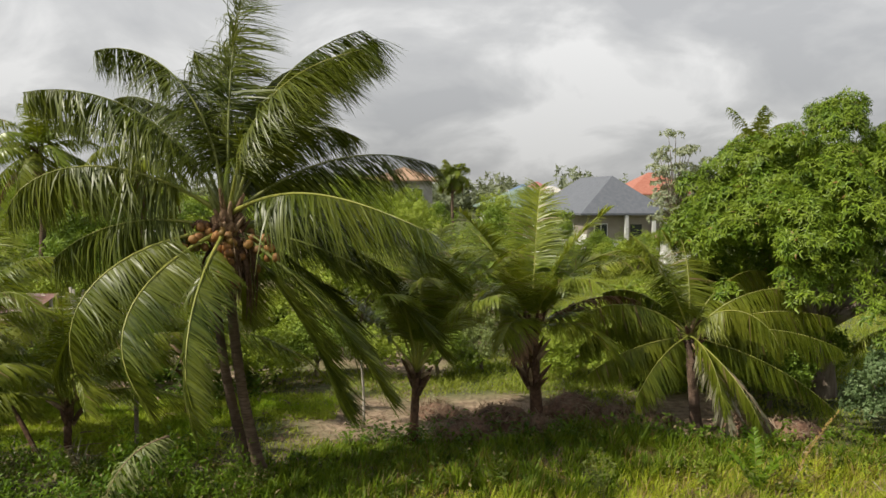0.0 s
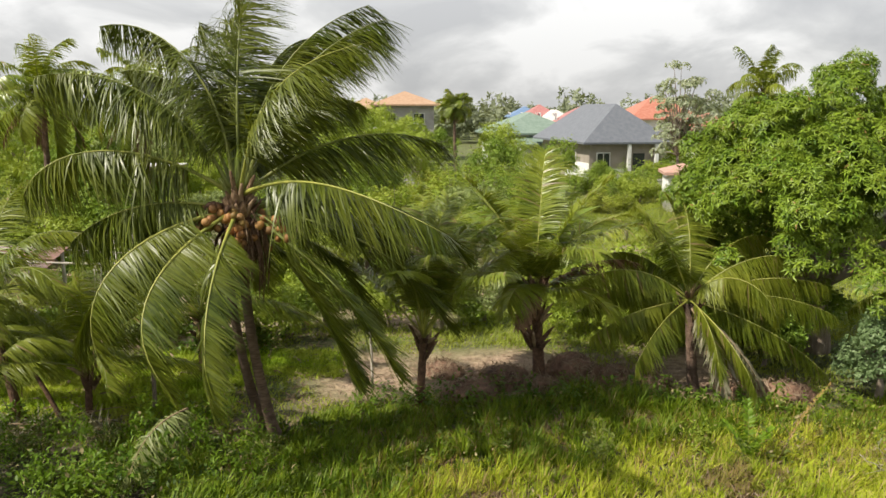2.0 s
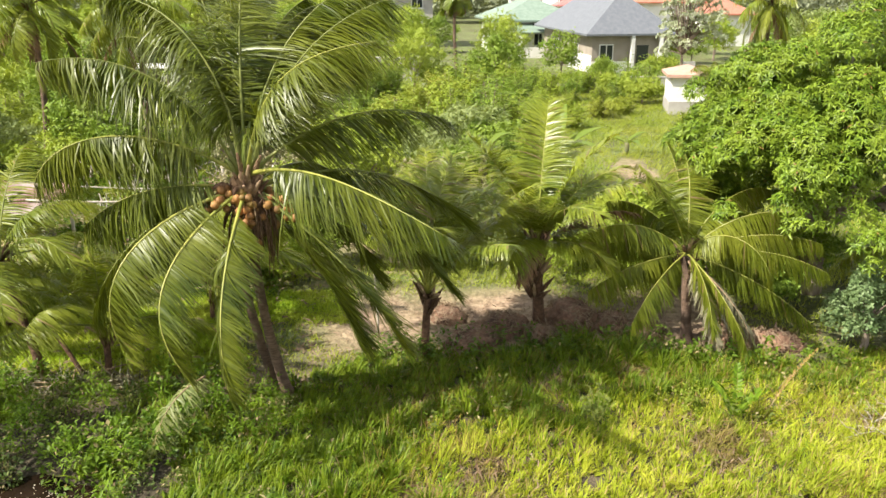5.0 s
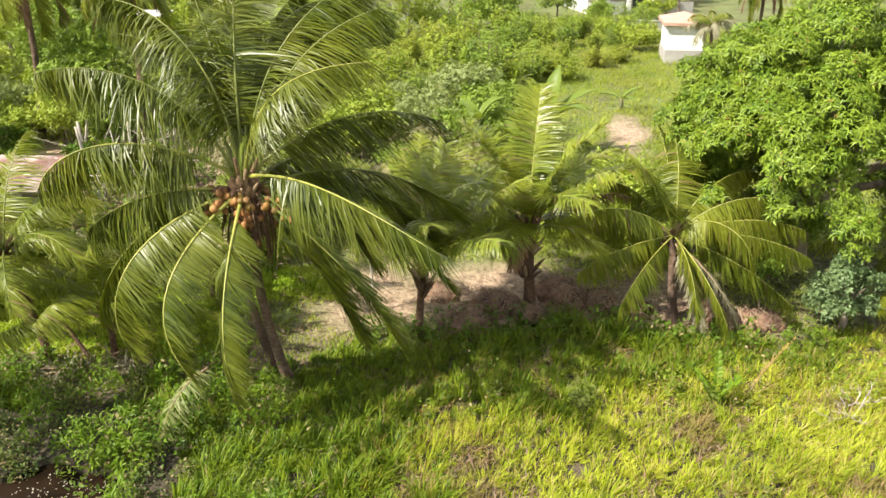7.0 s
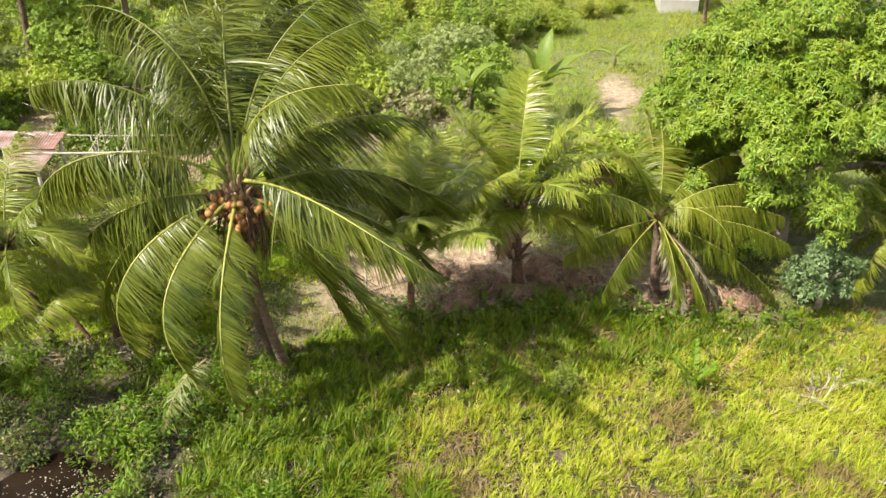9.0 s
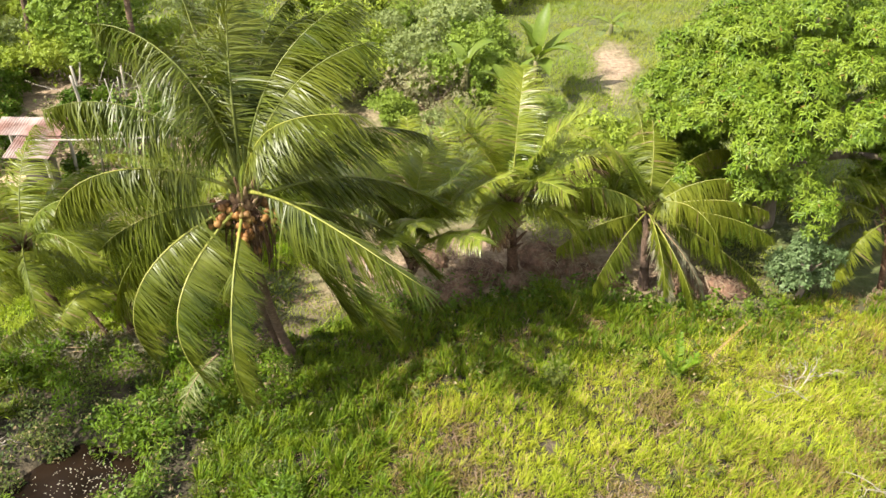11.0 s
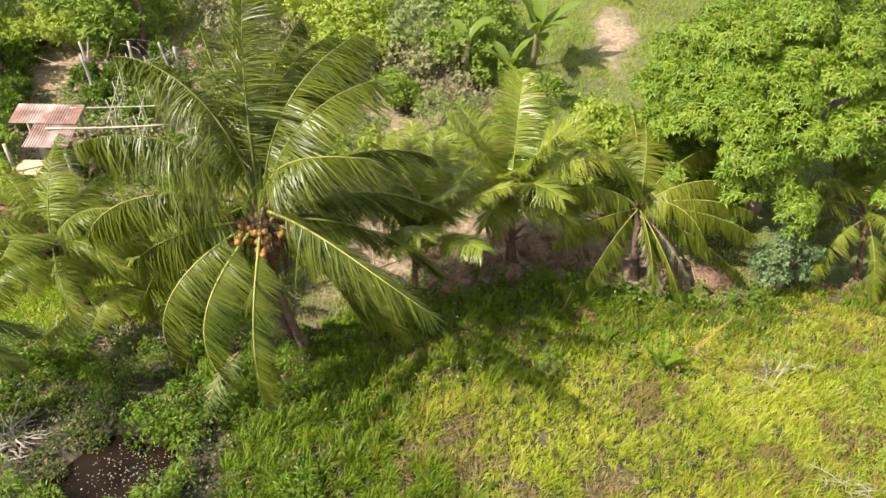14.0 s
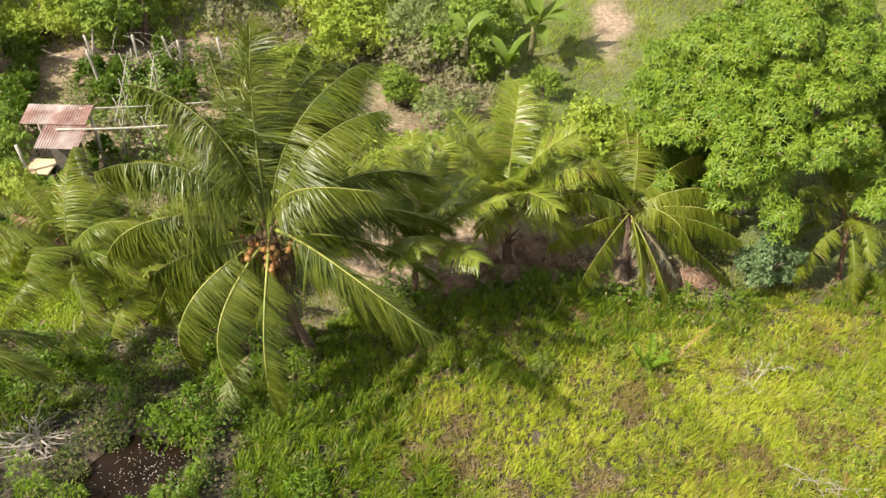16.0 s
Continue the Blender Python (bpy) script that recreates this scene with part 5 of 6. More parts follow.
for x, y, s, k in ((3.2, 38.8, 0.95, 0), (4.4, 40.6, 0.8, 1), (2.4, 42.6, 1.05, 1), (0.2, 41.8, 1.1, 0), (5.2, 45.0, 0.75, 0), (3.9, 46.6, 1.0, 1), (6.4, 50.0, 0.8, 0), (8.0, 51.6, 0.75, 1), (9.4, 49.6, 0.55, 0),
                   (10.8, 50.8, 0.6, 1), (7.2, 47.0, 0.5, 0), (-2.8, 42.0, 1.1, 2), (-0.6, 47.6, 1.2, 2), (-3.6, 49.4, 1.2, 1), (5.4, 42.2, 0.9, 2), (6.4, 41.4, 0.7, 2), (1.2, 35.2, 0.75, 0), (-0.9, 36.0, 0.85, 1), (-2.4, 37.4, 0.9, 0),
                   (1.6, 48.4, 1.1, 0), (-4.4, 36.2, 0.8, 2), (-6.0, 39.0, 0.9, 0), (12.2, 52.6, 0.6, 0), (13.5, 53.3, 0.62, 1), (2.6, 34.6, 0.55, 1), (-4.8, 44.0, 1.1, 1), (1.0, 53.0, 1.1, 1), (4.2, 53.0, 1.0, 0), (8.6, 45.0, 0.7, 2), (10.2, 46.4, 0.6, 2), (-7.8, 34.0, 0.8, 1), (0.0, 33.2, 0.6, 0), (-9.6, 37.0, 0.9, 2)):
    put((shrub_a, shrub_b, shrub_c)[k], x, y, x * 83, s, 0.9 + 0.1 * math.sin(7 * x))
small_b = bush("low leafy garden plant", r, 0.8, 0.55, M_WEED, LEAF_OVAL, 0.13, 260, lobes=6, stem=False)
small_b.matrix_world = pose(-12.6, 27.0, 0)

for x, y, s, k in ((-4.6, 19.6, 0.75, 1), (-3.2, 20.6, 0.7, 0), (-1.6, 21.0, 0.6, 1), (-0.2, 20.6, 0.65, 0), (1.0, 21.4, 0.6, 2), (3.0, 22.4, 0.65, 1),
                   (4.8, 21.6, 0.6, 0), (-3.8, 23.6, 0.7, 1), (0.4, 23.6, 0.7, 2), (-9.2, 17.6, 0.6, 0), (-11.0, 16.6, 0.6, 1), (-12.6, 19.0, 0.7, 1), (-15.0, 22.0, 0.9, 2), (-16.5, 25.0, 0.9, 2), (6.2, 21.0, 0.6, 1)):
    put((bush_a, bush_b, bush_c)[k], x, y, x * 57, s, 0.9)
for x, y, s, k in ((-13.9, 30.4, 1.1, 1), (-12.4, 30.0, 1.1, 0), (-15.6, 30.4, 0.9, 1), (-11.2, 32.6, 0.8, 1), (-5.2, 32.2, 0.9, 1), (1.8, 30.2, 1.1, 0), (-1.0, 25.0, 0.5, 0), (7.2, 17.6, 0.7, 0), (8.4, 19.0, 0.9, 0), (6.6, 19.6, 0.8, 0), (12.4, 19.5, 1.0, 0)):
    put((bush_a, bush_b, bush_c)[k], x, y, x * 57, s, 0.9)
put(bush_a, -1.4, 25.0, 40, 0.6)
put(bush_a, 3.9, 25.2, 80, 0.5)
put(bush_b, 4.4, 19.8, 80, 0.6)
put(bush_b, 3.2, 20.4, 10, 0.55)
put(bush_b, 5.2, 20.4, 30, 1.1)
put(bush_b, -4.6, 26.0, 80, 0.85)
put(bush_b, -3.4, 30.0, 200, 1.2)
put(bush_c, 0.6, 30.5, 120, 1.3)
put(dry_bush, -5.8, 29.0, 30, 0.9)
put(dry_bush, -8.4, 31.0, 140, 1.1)
put(dry_bush, -3.0, 30.2, 250, 1.0)
put(bush_c, -2.2, 22.6, 30, 0.5)
for i in range(46):
    x, y = r.uniform(-26, 4.5), r.uniform(29, 60)
    if (-17.5 < x < -13 and y < 36) or (x > -3.5 and 34 < y < 54) or (x > 1.8 and y < 40) or (-0.43 < x / y < -0.31 and 33 < y < 47):
        continue
    put((bush_b, shrub_a, bush_c, shrub_b)[i % 4], x, y, r.uniform(0, 360), r.uniform(0.8, 1.4), r.uniform(0.8, 1.2))
for i in range(16):
    x, y = r.uniform(4, 16), r.uniform(50, 61)
    put((shrub_a, shrub_b, bush_b)[i % 3], x, y, r.uniform(0, 360), r.uniform(0.55, 0.9), r.uniform(0.7, 1.0))
for x, y, s, k in ((-20, 42, 0.9, 0), (-13, 50, 0.85, 1), (-8, 56, 0.9, 0), (-2, 54, 0.75, 1), (3.6, 56, 0.8, 0), (-26, 50, 1.0, 1), (-18, 60, 1.0, 0), (-4, 66, 0.9, 1), (4.2, 64, 0.85, 1), (-33, 58, 1.1, 0),
                   (11.3, 59, 0.5, 0), (-17, 27, 0.7, 0), (-20, 30, 0.8, 1), (18, 40, 0.9, 0), (21, 45, 1.0, 1)):
    put((tree_a, tree_b)[k], x, y, r.uniform(0, 360), s, r.uniform(0.85, 1.1))
for i in range(80):
    put(small_b, r.choice([r.uniform(-12.8, -5), r.uniform(-18, -15.6)]), r.uniform(17.5, 29.5), r.uniform(0, 360), r.uniform(0.5, 1.1), r.uniform(0.7, 1.3))

for i in range(110):
    x, y = (r.uniform(-62, -14) if i % 4 else r.uniform(34, 60)), r.uniform(60, 120)
    if y < 95 and i % 3:
        put((bush_b, bush_c, bush_b)[i % 3], x, y, r.uniform(0, 360), r.uniform(1.2, 2.0), r.uniform(0.8, 1.1))
    else:
        put((tree_a, tree_b)[i % 2], x, y, r.uniform(0, 360), r.uniform(0.7, 1.1), r.uniform(0.75, 1.0))

for x, s in ((-12.4, 1.0), (-10.5, 1.05), (-7.2, 1.1), (-3.8, 1.05), (-0.6, 0.9)):
    put(tree_b if x < -5 else tree_a, x, 85.5, x * 40, s, 0.95)

for i in range(11):
    y = 23.6 + 0.56 * i
    put(small_b, -14.05 - 0.34 * (y - 24) + r.uniform(-0.15, 0.15), y, r.uniform(0, 360), r.uniform(0.8, 1.15), r.uniform(0.8, 1.3))
for x, y, s in ((-13.2, 21.2, 0.62), (-13.9, 22.4, 0.6), (-12.9, 19.9, 0.45)):
    put(bush_a, x, y, x * 91, s, 1.05)

put(tree_a, 8.9, 63.0, 40, 0.78, 1.0)
put(bush_b, 16.4, 63.4, 10, 0.85, 1.0)
for x, y, s, k in ((19.6, 72.0, 0.62, 1), (22.4, 75.0, 0.7, 0), (25.4, 78.0, 0.75, 1), (27.5, 84.0, 0.85, 0), (18.2, 67.0, 0.4, 0)):
    put((tree_a, tree_b)[k], x, y, x * 31, s, 0.95)
put(bush_a, 12.2, 62.5, 200, 0.8, 0.8)

# far wood along the horizon
r = np.random.default_rng(9)
wood = []
for k in range(5):
    lb = lobed(r, (0, 0, 4.4), (4.0, 3.6, 3.9), 12, 1.75, -0.75)
    wood.append(crown_arrays(r, lb, 150, LEAF_OVAL, 1.0, 4, 0.3, 0.35, 0.2, rough=0.5))
woods = []
for i in range(620):
    y = r.uniform(118, 320) if i < 280 else r.uniform(122, 175) if i < 460 else r.uniform(320, 460)
    x = r.uniform(-0.72, 0.72) * y
    if -12 < x < 60 and y < 130:
        continue
    s_, h_ = r.uniform(0.5, 1.0), r.uniform(0.6, 1.0)
    v_, f_ = wood[i % 5]
    woods.append((v_ * (s_, s_, s_ * h_) + (x, y, 0), f_))
tagged(np_part("far_woods", *joined(woods), M_FAR_HAZED), "hazy green belt of distant trees along the horizon", "woods", kind="stuff")

M_PALE_LEAF = leaf_mat("pale_leaf", (0.24, 0.29, 0.15), (0.60, 0.60, 0.50), (0.36, 0.40, 0.25), 0.3, 0.5, 1.0, 0.4)
# airy tree with pale leaves behind the mango
airy = thing("tree", (0, 0, 0), "thin airy tree with pale whitish leaves", "tree")
A0 = np.array([14.3, 50.0, 0.0])
a_lobes = []
for i in range(60):
    q = unit(r.normal(size=3)) * r.uniform(0.3, 1.0) * (2.3, 1.8, 3.1)
    a_lobes.append((14.4 + q[0], 50.0 + q[1], 5.5 + q[2], 0.46, 0.43, 0.3))
np_part("crown", *crown_arrays(r, a_lobes, 1150, LEAF_OVAL, 0.19, 6, 0.3, 0.3, 0.2), M_PALE_LEAF, airy, kind="stuff")
limbs(airy, A0, A0 + (0.0, 0, 3.0), [np.array(l[:3]) for l in a_lobes], 0.09)


# ---- banana plants ----
M_STEM = rough_mat("banana_stem", (0.10, 0.11, 0.04), (0.20, 0.17, 0.08), 6, 0.6, 0.2, None, 1, (1, 1, 0.2))

def banana(at, height, seed, count=8, size=1.5, rise=(5, 84)):
    rr = np.random.default_rng(seed)
    ob = thing("banana_plant", (*at, float(ground_height(*at))), "banana plant with broad upright light green leaves", "banana plant", "banana plants")
    tube_part("stem", bent((0, 0, -0.05), (0.1, 0, height), (0.05, 0, 0), 7), np.linspace(0.14, 0.08, 7), M_STEM, ob, "", 9)
    for i in range(count):
        el = rr.uniform(*rise)
        pts = frond_curve(i * 137.5 + rr.uniform(-20, 20), el, size * rr.uniform(0.8, 1.15), rr.uniform(25, 80), 0, 12)
        n = len(pts)
        s = np.linspace(0, 1, n)
        half = 0.2 * size / 1.5 * np.clip(np.minimum((s - 0.12) * 6, (1.02 - s) * 3.2), 0.015, 1)
        tan = unit(np.gradient(pts, axis=0))
        lat = unit(np.cross(tan, (0, 0, 1.0)))
        up = np.cross(lat, tan)
        base = pts + (0.1, 0, height)
        v = np.stack([base - lat * half[:, None] + up * half[:, None] * 0.35, base, base + lat * half[:, None] + up * half[:, None] * 0.35], 1)
        f = []
        for k in range(n - 1):
            for j in range(2):
                f.append((k * 3 + j, k * 3 + j + 1, (k + 1) * 3 + j + 1, (k + 1) * 3 + j))
        lf = np_part("leaf", v.reshape(-1, 3), np.array(f), M_BANANA, ob, smooth=True)
        tube_part("midrib", base - up * 0.012, np.linspace(0.022, 0.004, n), M_RACHIS, lf, "", 5)
    return ob


banana((3.7, 28.4), 1.3, 301, 9, 2.0, (25, 80))
banana((1.1, 26.5), 1.7, 307, 4, 1.4, (45, 89))
put(bush_a, 0.5, 26.9, 130, 0.8, 1.1)
put(bush_a, 1.7, 27.3, 250, 0.85, 1.1)
banana((2.55, 25.8), 0.9, 302, 5, 1.5, (62, 89))
banana((-11.2, 18.9), 0.35, 304, 9, 1.2, (25, 80))
banana((7.8, 35.0), 0.5, 305, 4, 1.1, (20, 60))


# ---- houses ----
def wall_mat(name, a, b):
    return rough_mat(name, a, b, 1.2, 0.85, 0.15, None, 1, None, False, 0, 0, 9)


M_WALL_GREY = wall_mat("wall_grey_tan", (0.27, 0.23, 0.19), (0.33, 0.29, 0.245))
M_WALL_WHITE = wall_mat("wall_white", (0.66, 0.65, 0.62), (0.78, 0.77, 0.75))
M_WALL_BLOCK = wall_mat("wall_block", (0.30, 0.28, 0.26), (0.42, 0.40, 0.37))
M_GLASS = bpy.data.materials.new("window_glass")
nt, bsdf, out = nodes_of(M_GLASS)
bsdf.inputs["Base Color"].default_value = (0.03, 0.035, 0.04, 1)
bsdf.inputs["Roughness"].default_value = 0.08


def roof_mat(name, a, b):
    return rough_mat(name, a, b, 3.0, 0.6, 0.25, None, 1, None, False, 0, 0, 12)


M_ROOF_GREY = roof_mat("roof_grey", (0.115, 0.125, 0.145), (0.150, 0.160, 0.180))
M_ROOF_GREEN = roof_mat("roof_green", (0.15, 0.21, 0.165), (0.21, 0.27, 0.22))
M_ROOF_ORANGE = roof_mat("roof_orange", (0.36, 0.22, 0.13), (0.44, 0.29, 0.19))
M_ROOF_RED = roof_mat("roof_red", (0.33, 0.13, 0.12), (0.40, 0.18, 0.165))
M_ROOF_RUST = roof_mat("roof_redorange", (0.38, 0.13, 0.08), (0.45, 0.19, 0.13))
M_ROOF_BLUE = roof_mat("roof_blue", (0.11, 0.18, 0.31), (0.16, 0.24, 0.37))
M_ROOF_PALE = roof_mat("roof_pale", (0.50, 0.48, 0.44), (0.62, 0.60, 0.56))
M_ROOF_PINK = roof_mat("roof_salmon", (0.42, 0.24, 0.18), (0.50, 0.32, 0.26))


def box_bm(x0, x1, y0, y1, z0, z1, bevel=0.0):
    bm = bmesh.new()
    bmesh.ops.create_cube(bm, size=1.0)
    for v in bm.verts:
        v.co = Vector((x0 + (v.co.x + 0.5) * (x1 - x0), y0 + (v.co.y + 0.5) * (y1 - y0), z0 + (v.co.z + 0.5) * (z1 - z0)))
    if bevel:
        bmesh.ops.bevel(bm, geom=bm.edges[:], offset=bevel, segments=1, affect="EDGES")
    return bm


def hip_roof(w, d, z, rise, over, ridge=None):
    """A hip roof with a fascia, over a w x d plan whose corner is the origin."""
    ridge = abs(w - d) if ridge is None else ridge
    bm = bmesh.new()
    x0, x1, y0, y1 = -over, w + over, -over, d + over
    cx, cy = (x0 + x1) / 2, (y0 + y1) / 2
    lo = [bm.verts.new(c) for c in ((x0, y0, z), (x1, y0, z), (x1, y1, z), (x0, y1, z))]
    mid = [bm.verts.new((v.co.x, v.co.y, z + 0.16)) for v in lo]
    if w >= d:
        tops = [bm.verts.new((cx - ridge / 2, cy, z + rise)), bm.verts.new((cx + ridge / 2, cy, z + rise))]
        faces = [(mid[0], mid[1], tops[1], tops[0]), (mid[1], mid[2], tops[1]), (mid[2], mid[3], tops[0], tops[1]), (mid[3], mid[0], tops[0])]
    else:
        tops = [bm.verts.new((cx, cy - ridge / 2, z + rise)), bm.verts.new((cx, cy + ridge / 2, z + rise))]
        faces = [(mid[0], mid[1], tops[0]), (mid[1], mid[2], tops[1], tops[0]), (mid[2], mid[3], tops[1]), (mid[3], mid[0], tops[0], tops[1])]
    for f in faces:
        bm.faces.new(f)
    for i in range(4):
        j = (i + 1) % 4
        bm.faces.new((lo[i], lo[j], mid[j], mid[i]))
    bm.faces.new(lo[::-1])
    bmesh.ops.recalc_face_normals(bm, faces=bm.faces[:])
    return bm


def window(parent, x, y, z, w, h, face):
    """A framed window set into a wall; face: 'front' looks to -y, 'side' to -x."""
    if face == "front":
        fr = part("window", box_bm(x - w / 2, x + w / 2, y - 0.06, y + 0.02, z, z + h), M_WALL_WHITE, parent)
        part("pane", box_bm(x - w / 2 + 0.08, x - 0.04, y - 0.075, y - 0.05, z + 0.08, z + h - 0.08), M_GLASS, fr)
        part("pane", box_bm(x + 0.04, x + w / 2 - 0.08, y - 0.075, y - 0.05, z + 0.08, z + h - 0.08), M_GLASS, fr)
        part("sill", box_bm(x - w / 2 - 0.08, x + w / 2 + 0.08, y - 0.14, y + 0.0, z - 0.08, z - 0.005), M_WALL_WHITE, fr)
    else:
        fr = part("window", box_bm(x - 0.06, x + 0.02, y - w / 2, y + w / 2, z, z + h), M_WALL_WHITE, parent)
        part("pane", box_bm(x - 0.075, x - 0.05, y - w / 2 + 0.08, y - 0.04, z + 0.08, z + h - 0.08), M_GLASS, fr)
        part("pane", box_bm(x - 0.075, x - 0.05, y + 0.04, y + w / 2 - 0.08, z + 0.08, z + h - 0.08), M_GLASS, fr)


def house(label, at, rz, w, d, wall_h, rise, wall, roof, over=0.7, ridge=None, windows=(), name="house"):
    ob = thing(name, (at[0], at[1], 0), label, "house", rz=rz)
    part("wall", box_bm(0, w, 0, d, -0.3, wall_h), wall, ob)
    part("roof", hip_roof(w, d, wall_h, rise, over, ridge), roof, ob)
    for x, z, ww, hh in windows:
        window(ob, x, -0.003, z, ww, hh, "front")
    for y in (d * 0.3, d * 0.7):
        window(ob, -0.003, y, 1.0 if wall_h < 4 else 4.2, 1.4, 1.2, "side")
    return ob


grey_house = house("single-storey house with a dark grey hip roof and tan walls", (11.9, 66.9), 10, 6.4, 13.2, 3.0, 3.3, M_WALL_GREY, M_ROOF_GREY, 0.8, 8.0, ((1.2, 1.0, 1.2, 1.3),))
part("dado", box_bm(-0.05, 3.1, -0.05, 0.0, -0.3, 0.95), M_WALL_WHITE, grey_house, "white lower wall")
part("dado", box_bm(-0.05, 0.0, 0.004, 6, -0.3, 1.4), M_WALL_WHITE, grey_house, "white lower wall")
part("door", box_bm(3.8, 4.8, -0.05, 0.01, 0.0, 2.2), M_GLASS, grey_house, "dark door")
for x in (3.2, 5.6):
    part("porch_column", box_bm(x - 0.14, x + 0.14, -0.75, -0.47, -0.2, 3.0), M_WALL_WHITE, grey_house, "white column")
part("porch_wall", box_bm(5.9, 8.6, -0.9, -0.75, -0.3, 0.9), M_WALL_BLOCK, grey_house, "low grey wall")
green_house = house("house with a green metal roof and white walls", (5.4, 82.0), 8, 8.0, 9.0, 3.3, 2.2, M_WALL_WHITE, M_ROOF_GREEN, 0.7, 3.0, ((1.2, 1.0, 1.0, 1.2), (4.0, 1.0, 1.0, 1.2)))
bm = bmesh.new()
porch = [[bm.verts.new((x, y, z + k)) for x, y, z in ((1.4, -2.6, 2.35), (8.4, -2.6, 2.35), (8.4, -0.02, 3.0), (1.4, -0.02, 3.0))] for k in (0.0, 0.1)]
bm.faces.new(porch[0][::-1])
bm.faces.new(porch[1])
for i in range(4):
    bm.faces.new((porch[0][i], porch[0][(i + 1) % 4], porch[1][(i + 1) % 4], porch[1][i]))
part("porch_roof", bm, M_ROOF_GREEN, green_house, "green porch roof")
for x in (1.7, 3.9, 6.0, 8.1):
    part("porch_column", box_bm(x - 0.12, x + 0.12, -2.4, -2.16, -0.2, 2.38), M_WALL_WHITE, green_house, "white column")
part("porch_wall", box_bm(1.82, 8.0, -2.38, -2.2, -0.2, 1.0), M_WALL_WHITE, green_house, "low white wall")
house("two-storey house with an orange tiled roof", (-7.6, 92.0), 4, 6.4, 7.0, 6.2, 1.7, M_WALL_BLOCK, M_ROOF_ORANGE, 0.8, 0.5, ((1.5, 4.2, 1.3, 1.2), (4.7, 4.2, 1.3, 1.2)))
house("lower orange roofed wing of the tall house", (-11.8, 96.0), 4, 5.0, 6.0, 5.7, 1.5, M_WALL_WHITE, M_ROOF_ORANGE, 0.6, 1.0, ((1.5, 4.0, 1.3, 1.2),))
house("distant house with a red roof", (14.5, 104), 0, 8.5, 8, 4.0, 2.2, M_WALL_WHITE, M_ROOF_RED, 0.6, 2.0)
house("distant house with a bright pinkish red roof", (11.0, 112), 0, 4.6, 7, 4.6, 1.9, M_WALL_WHITE, M_ROOF_RED, 0.5, 2.0)
house("distant house with a pale metal roof", (13.0, 108), 6, 4.5, 7, 4.0, 1.8, M_WALL_WHITE, M_ROOF_PALE, 0.5, 3.0)
house("distant house with a blue roof", (10.2, 125), 0, 4.6, 7, 4.6, 1.7, M_WALL_WHITE, M_ROOF_BLUE, 0.5, 2.0)
house("distant house with a rusty red roof", (22.4, 97), 5, 8.0, 8, 4.6, 2.8, M_WALL_WHITE, M_ROOF_RUST, 0.6, 1.0)
house("distant house with a rusty red roof between trees", (29.2, 94), 5, 5.5, 8, 3.4, 2.0, M_WALL_WHITE, M_ROOF_RUST, 0.6, 1.0)

hut = thing("hut", (12.75, 46.2, 0), "small white hut with a salmon pink roof over a block wall", "hut", rz=-8)
part("wall", box_bm(0, 2.0, 0, 2.6, 0.75, 2.1), M_WALL_WHITE, hut, "white upper wall")
part("base_wall", box_bm(-0.05, 2.05, -0.05, 2.65, -0.2, 0.75), M_WALL_BLOCK, hut, "grey block base")
part("roof", hip_roof(2.0, 2.6, 2.1, 0.6, 0.25, 0.3), M_ROOF_PINK, hut)
yard_wall = thing("yard_wall", (12.9, 57.0, 0), "low grey block wall behind the hut", "wall", rz=-6)
part("wall", box_bm(0, 3.4, 0, 0.2, -0.2, 0.85, 0.01), M_WALL_BLOCK, yard_wall)
part("coping", box_bm(-0.04, 3.44, -0.04, 0.24, 0.855, 0.92, 0.01), M_WALL_BLOCK, yard_wall)
back_wall = thing("yard_wall", (-6.0, 61.5, 0), "long low grey garden wall", "wall")
part("wall", box_bm(0, 4.0, 0, 0.2, -0.2, 1.7, 0.01), M_WALL_BLOCK, back_wall)
part("coping", box_bm(-0.04, 4.04, -0.04, 0.24, 1.705, 1.78, 0.01), M_WALL_BLOCK, back_wall)

lean_to = thing("open_shelter", (-18.5, 47.0, 0), "open shelter with a pale tin roof", "shelter")
part("roof", box_bm(-0.2, 2.9, -0.3, 2.2, 2.5, 2.56, 0.01), M_ROOF_PALE, lean_to)
for x, y in ((0, 0), (2.6, 0), (0, 2), (2.6, 2)):
    part("post", box_bm(x - 0.05, x + 0.05, y - 0.05, y + 0.05, -0.1, 2.5), M_BARK, lean_to)


# ---- garden shed ----
M_TIN = rough_mat("rusty_tin", (0.17, 0.085, 0.066), (0.25, 0.14, 0.11), 4, 0.7, 0.2, (0.42, 0.35, 0.32), 1.3, (1, 4, 1), True)
M_POLE = rough_mat("weathered_pole", (0.34, 0.30, 0.24), (0.50, 0.45, 0.38), 10, 0.9, 0.3, None, 1, (1, 1, 0.3))
shed = thing("garden_shed", (-11.4, 20.3, 0), "small shed with a rusty corrugated tin roof on poles", "shed", rz=-4)


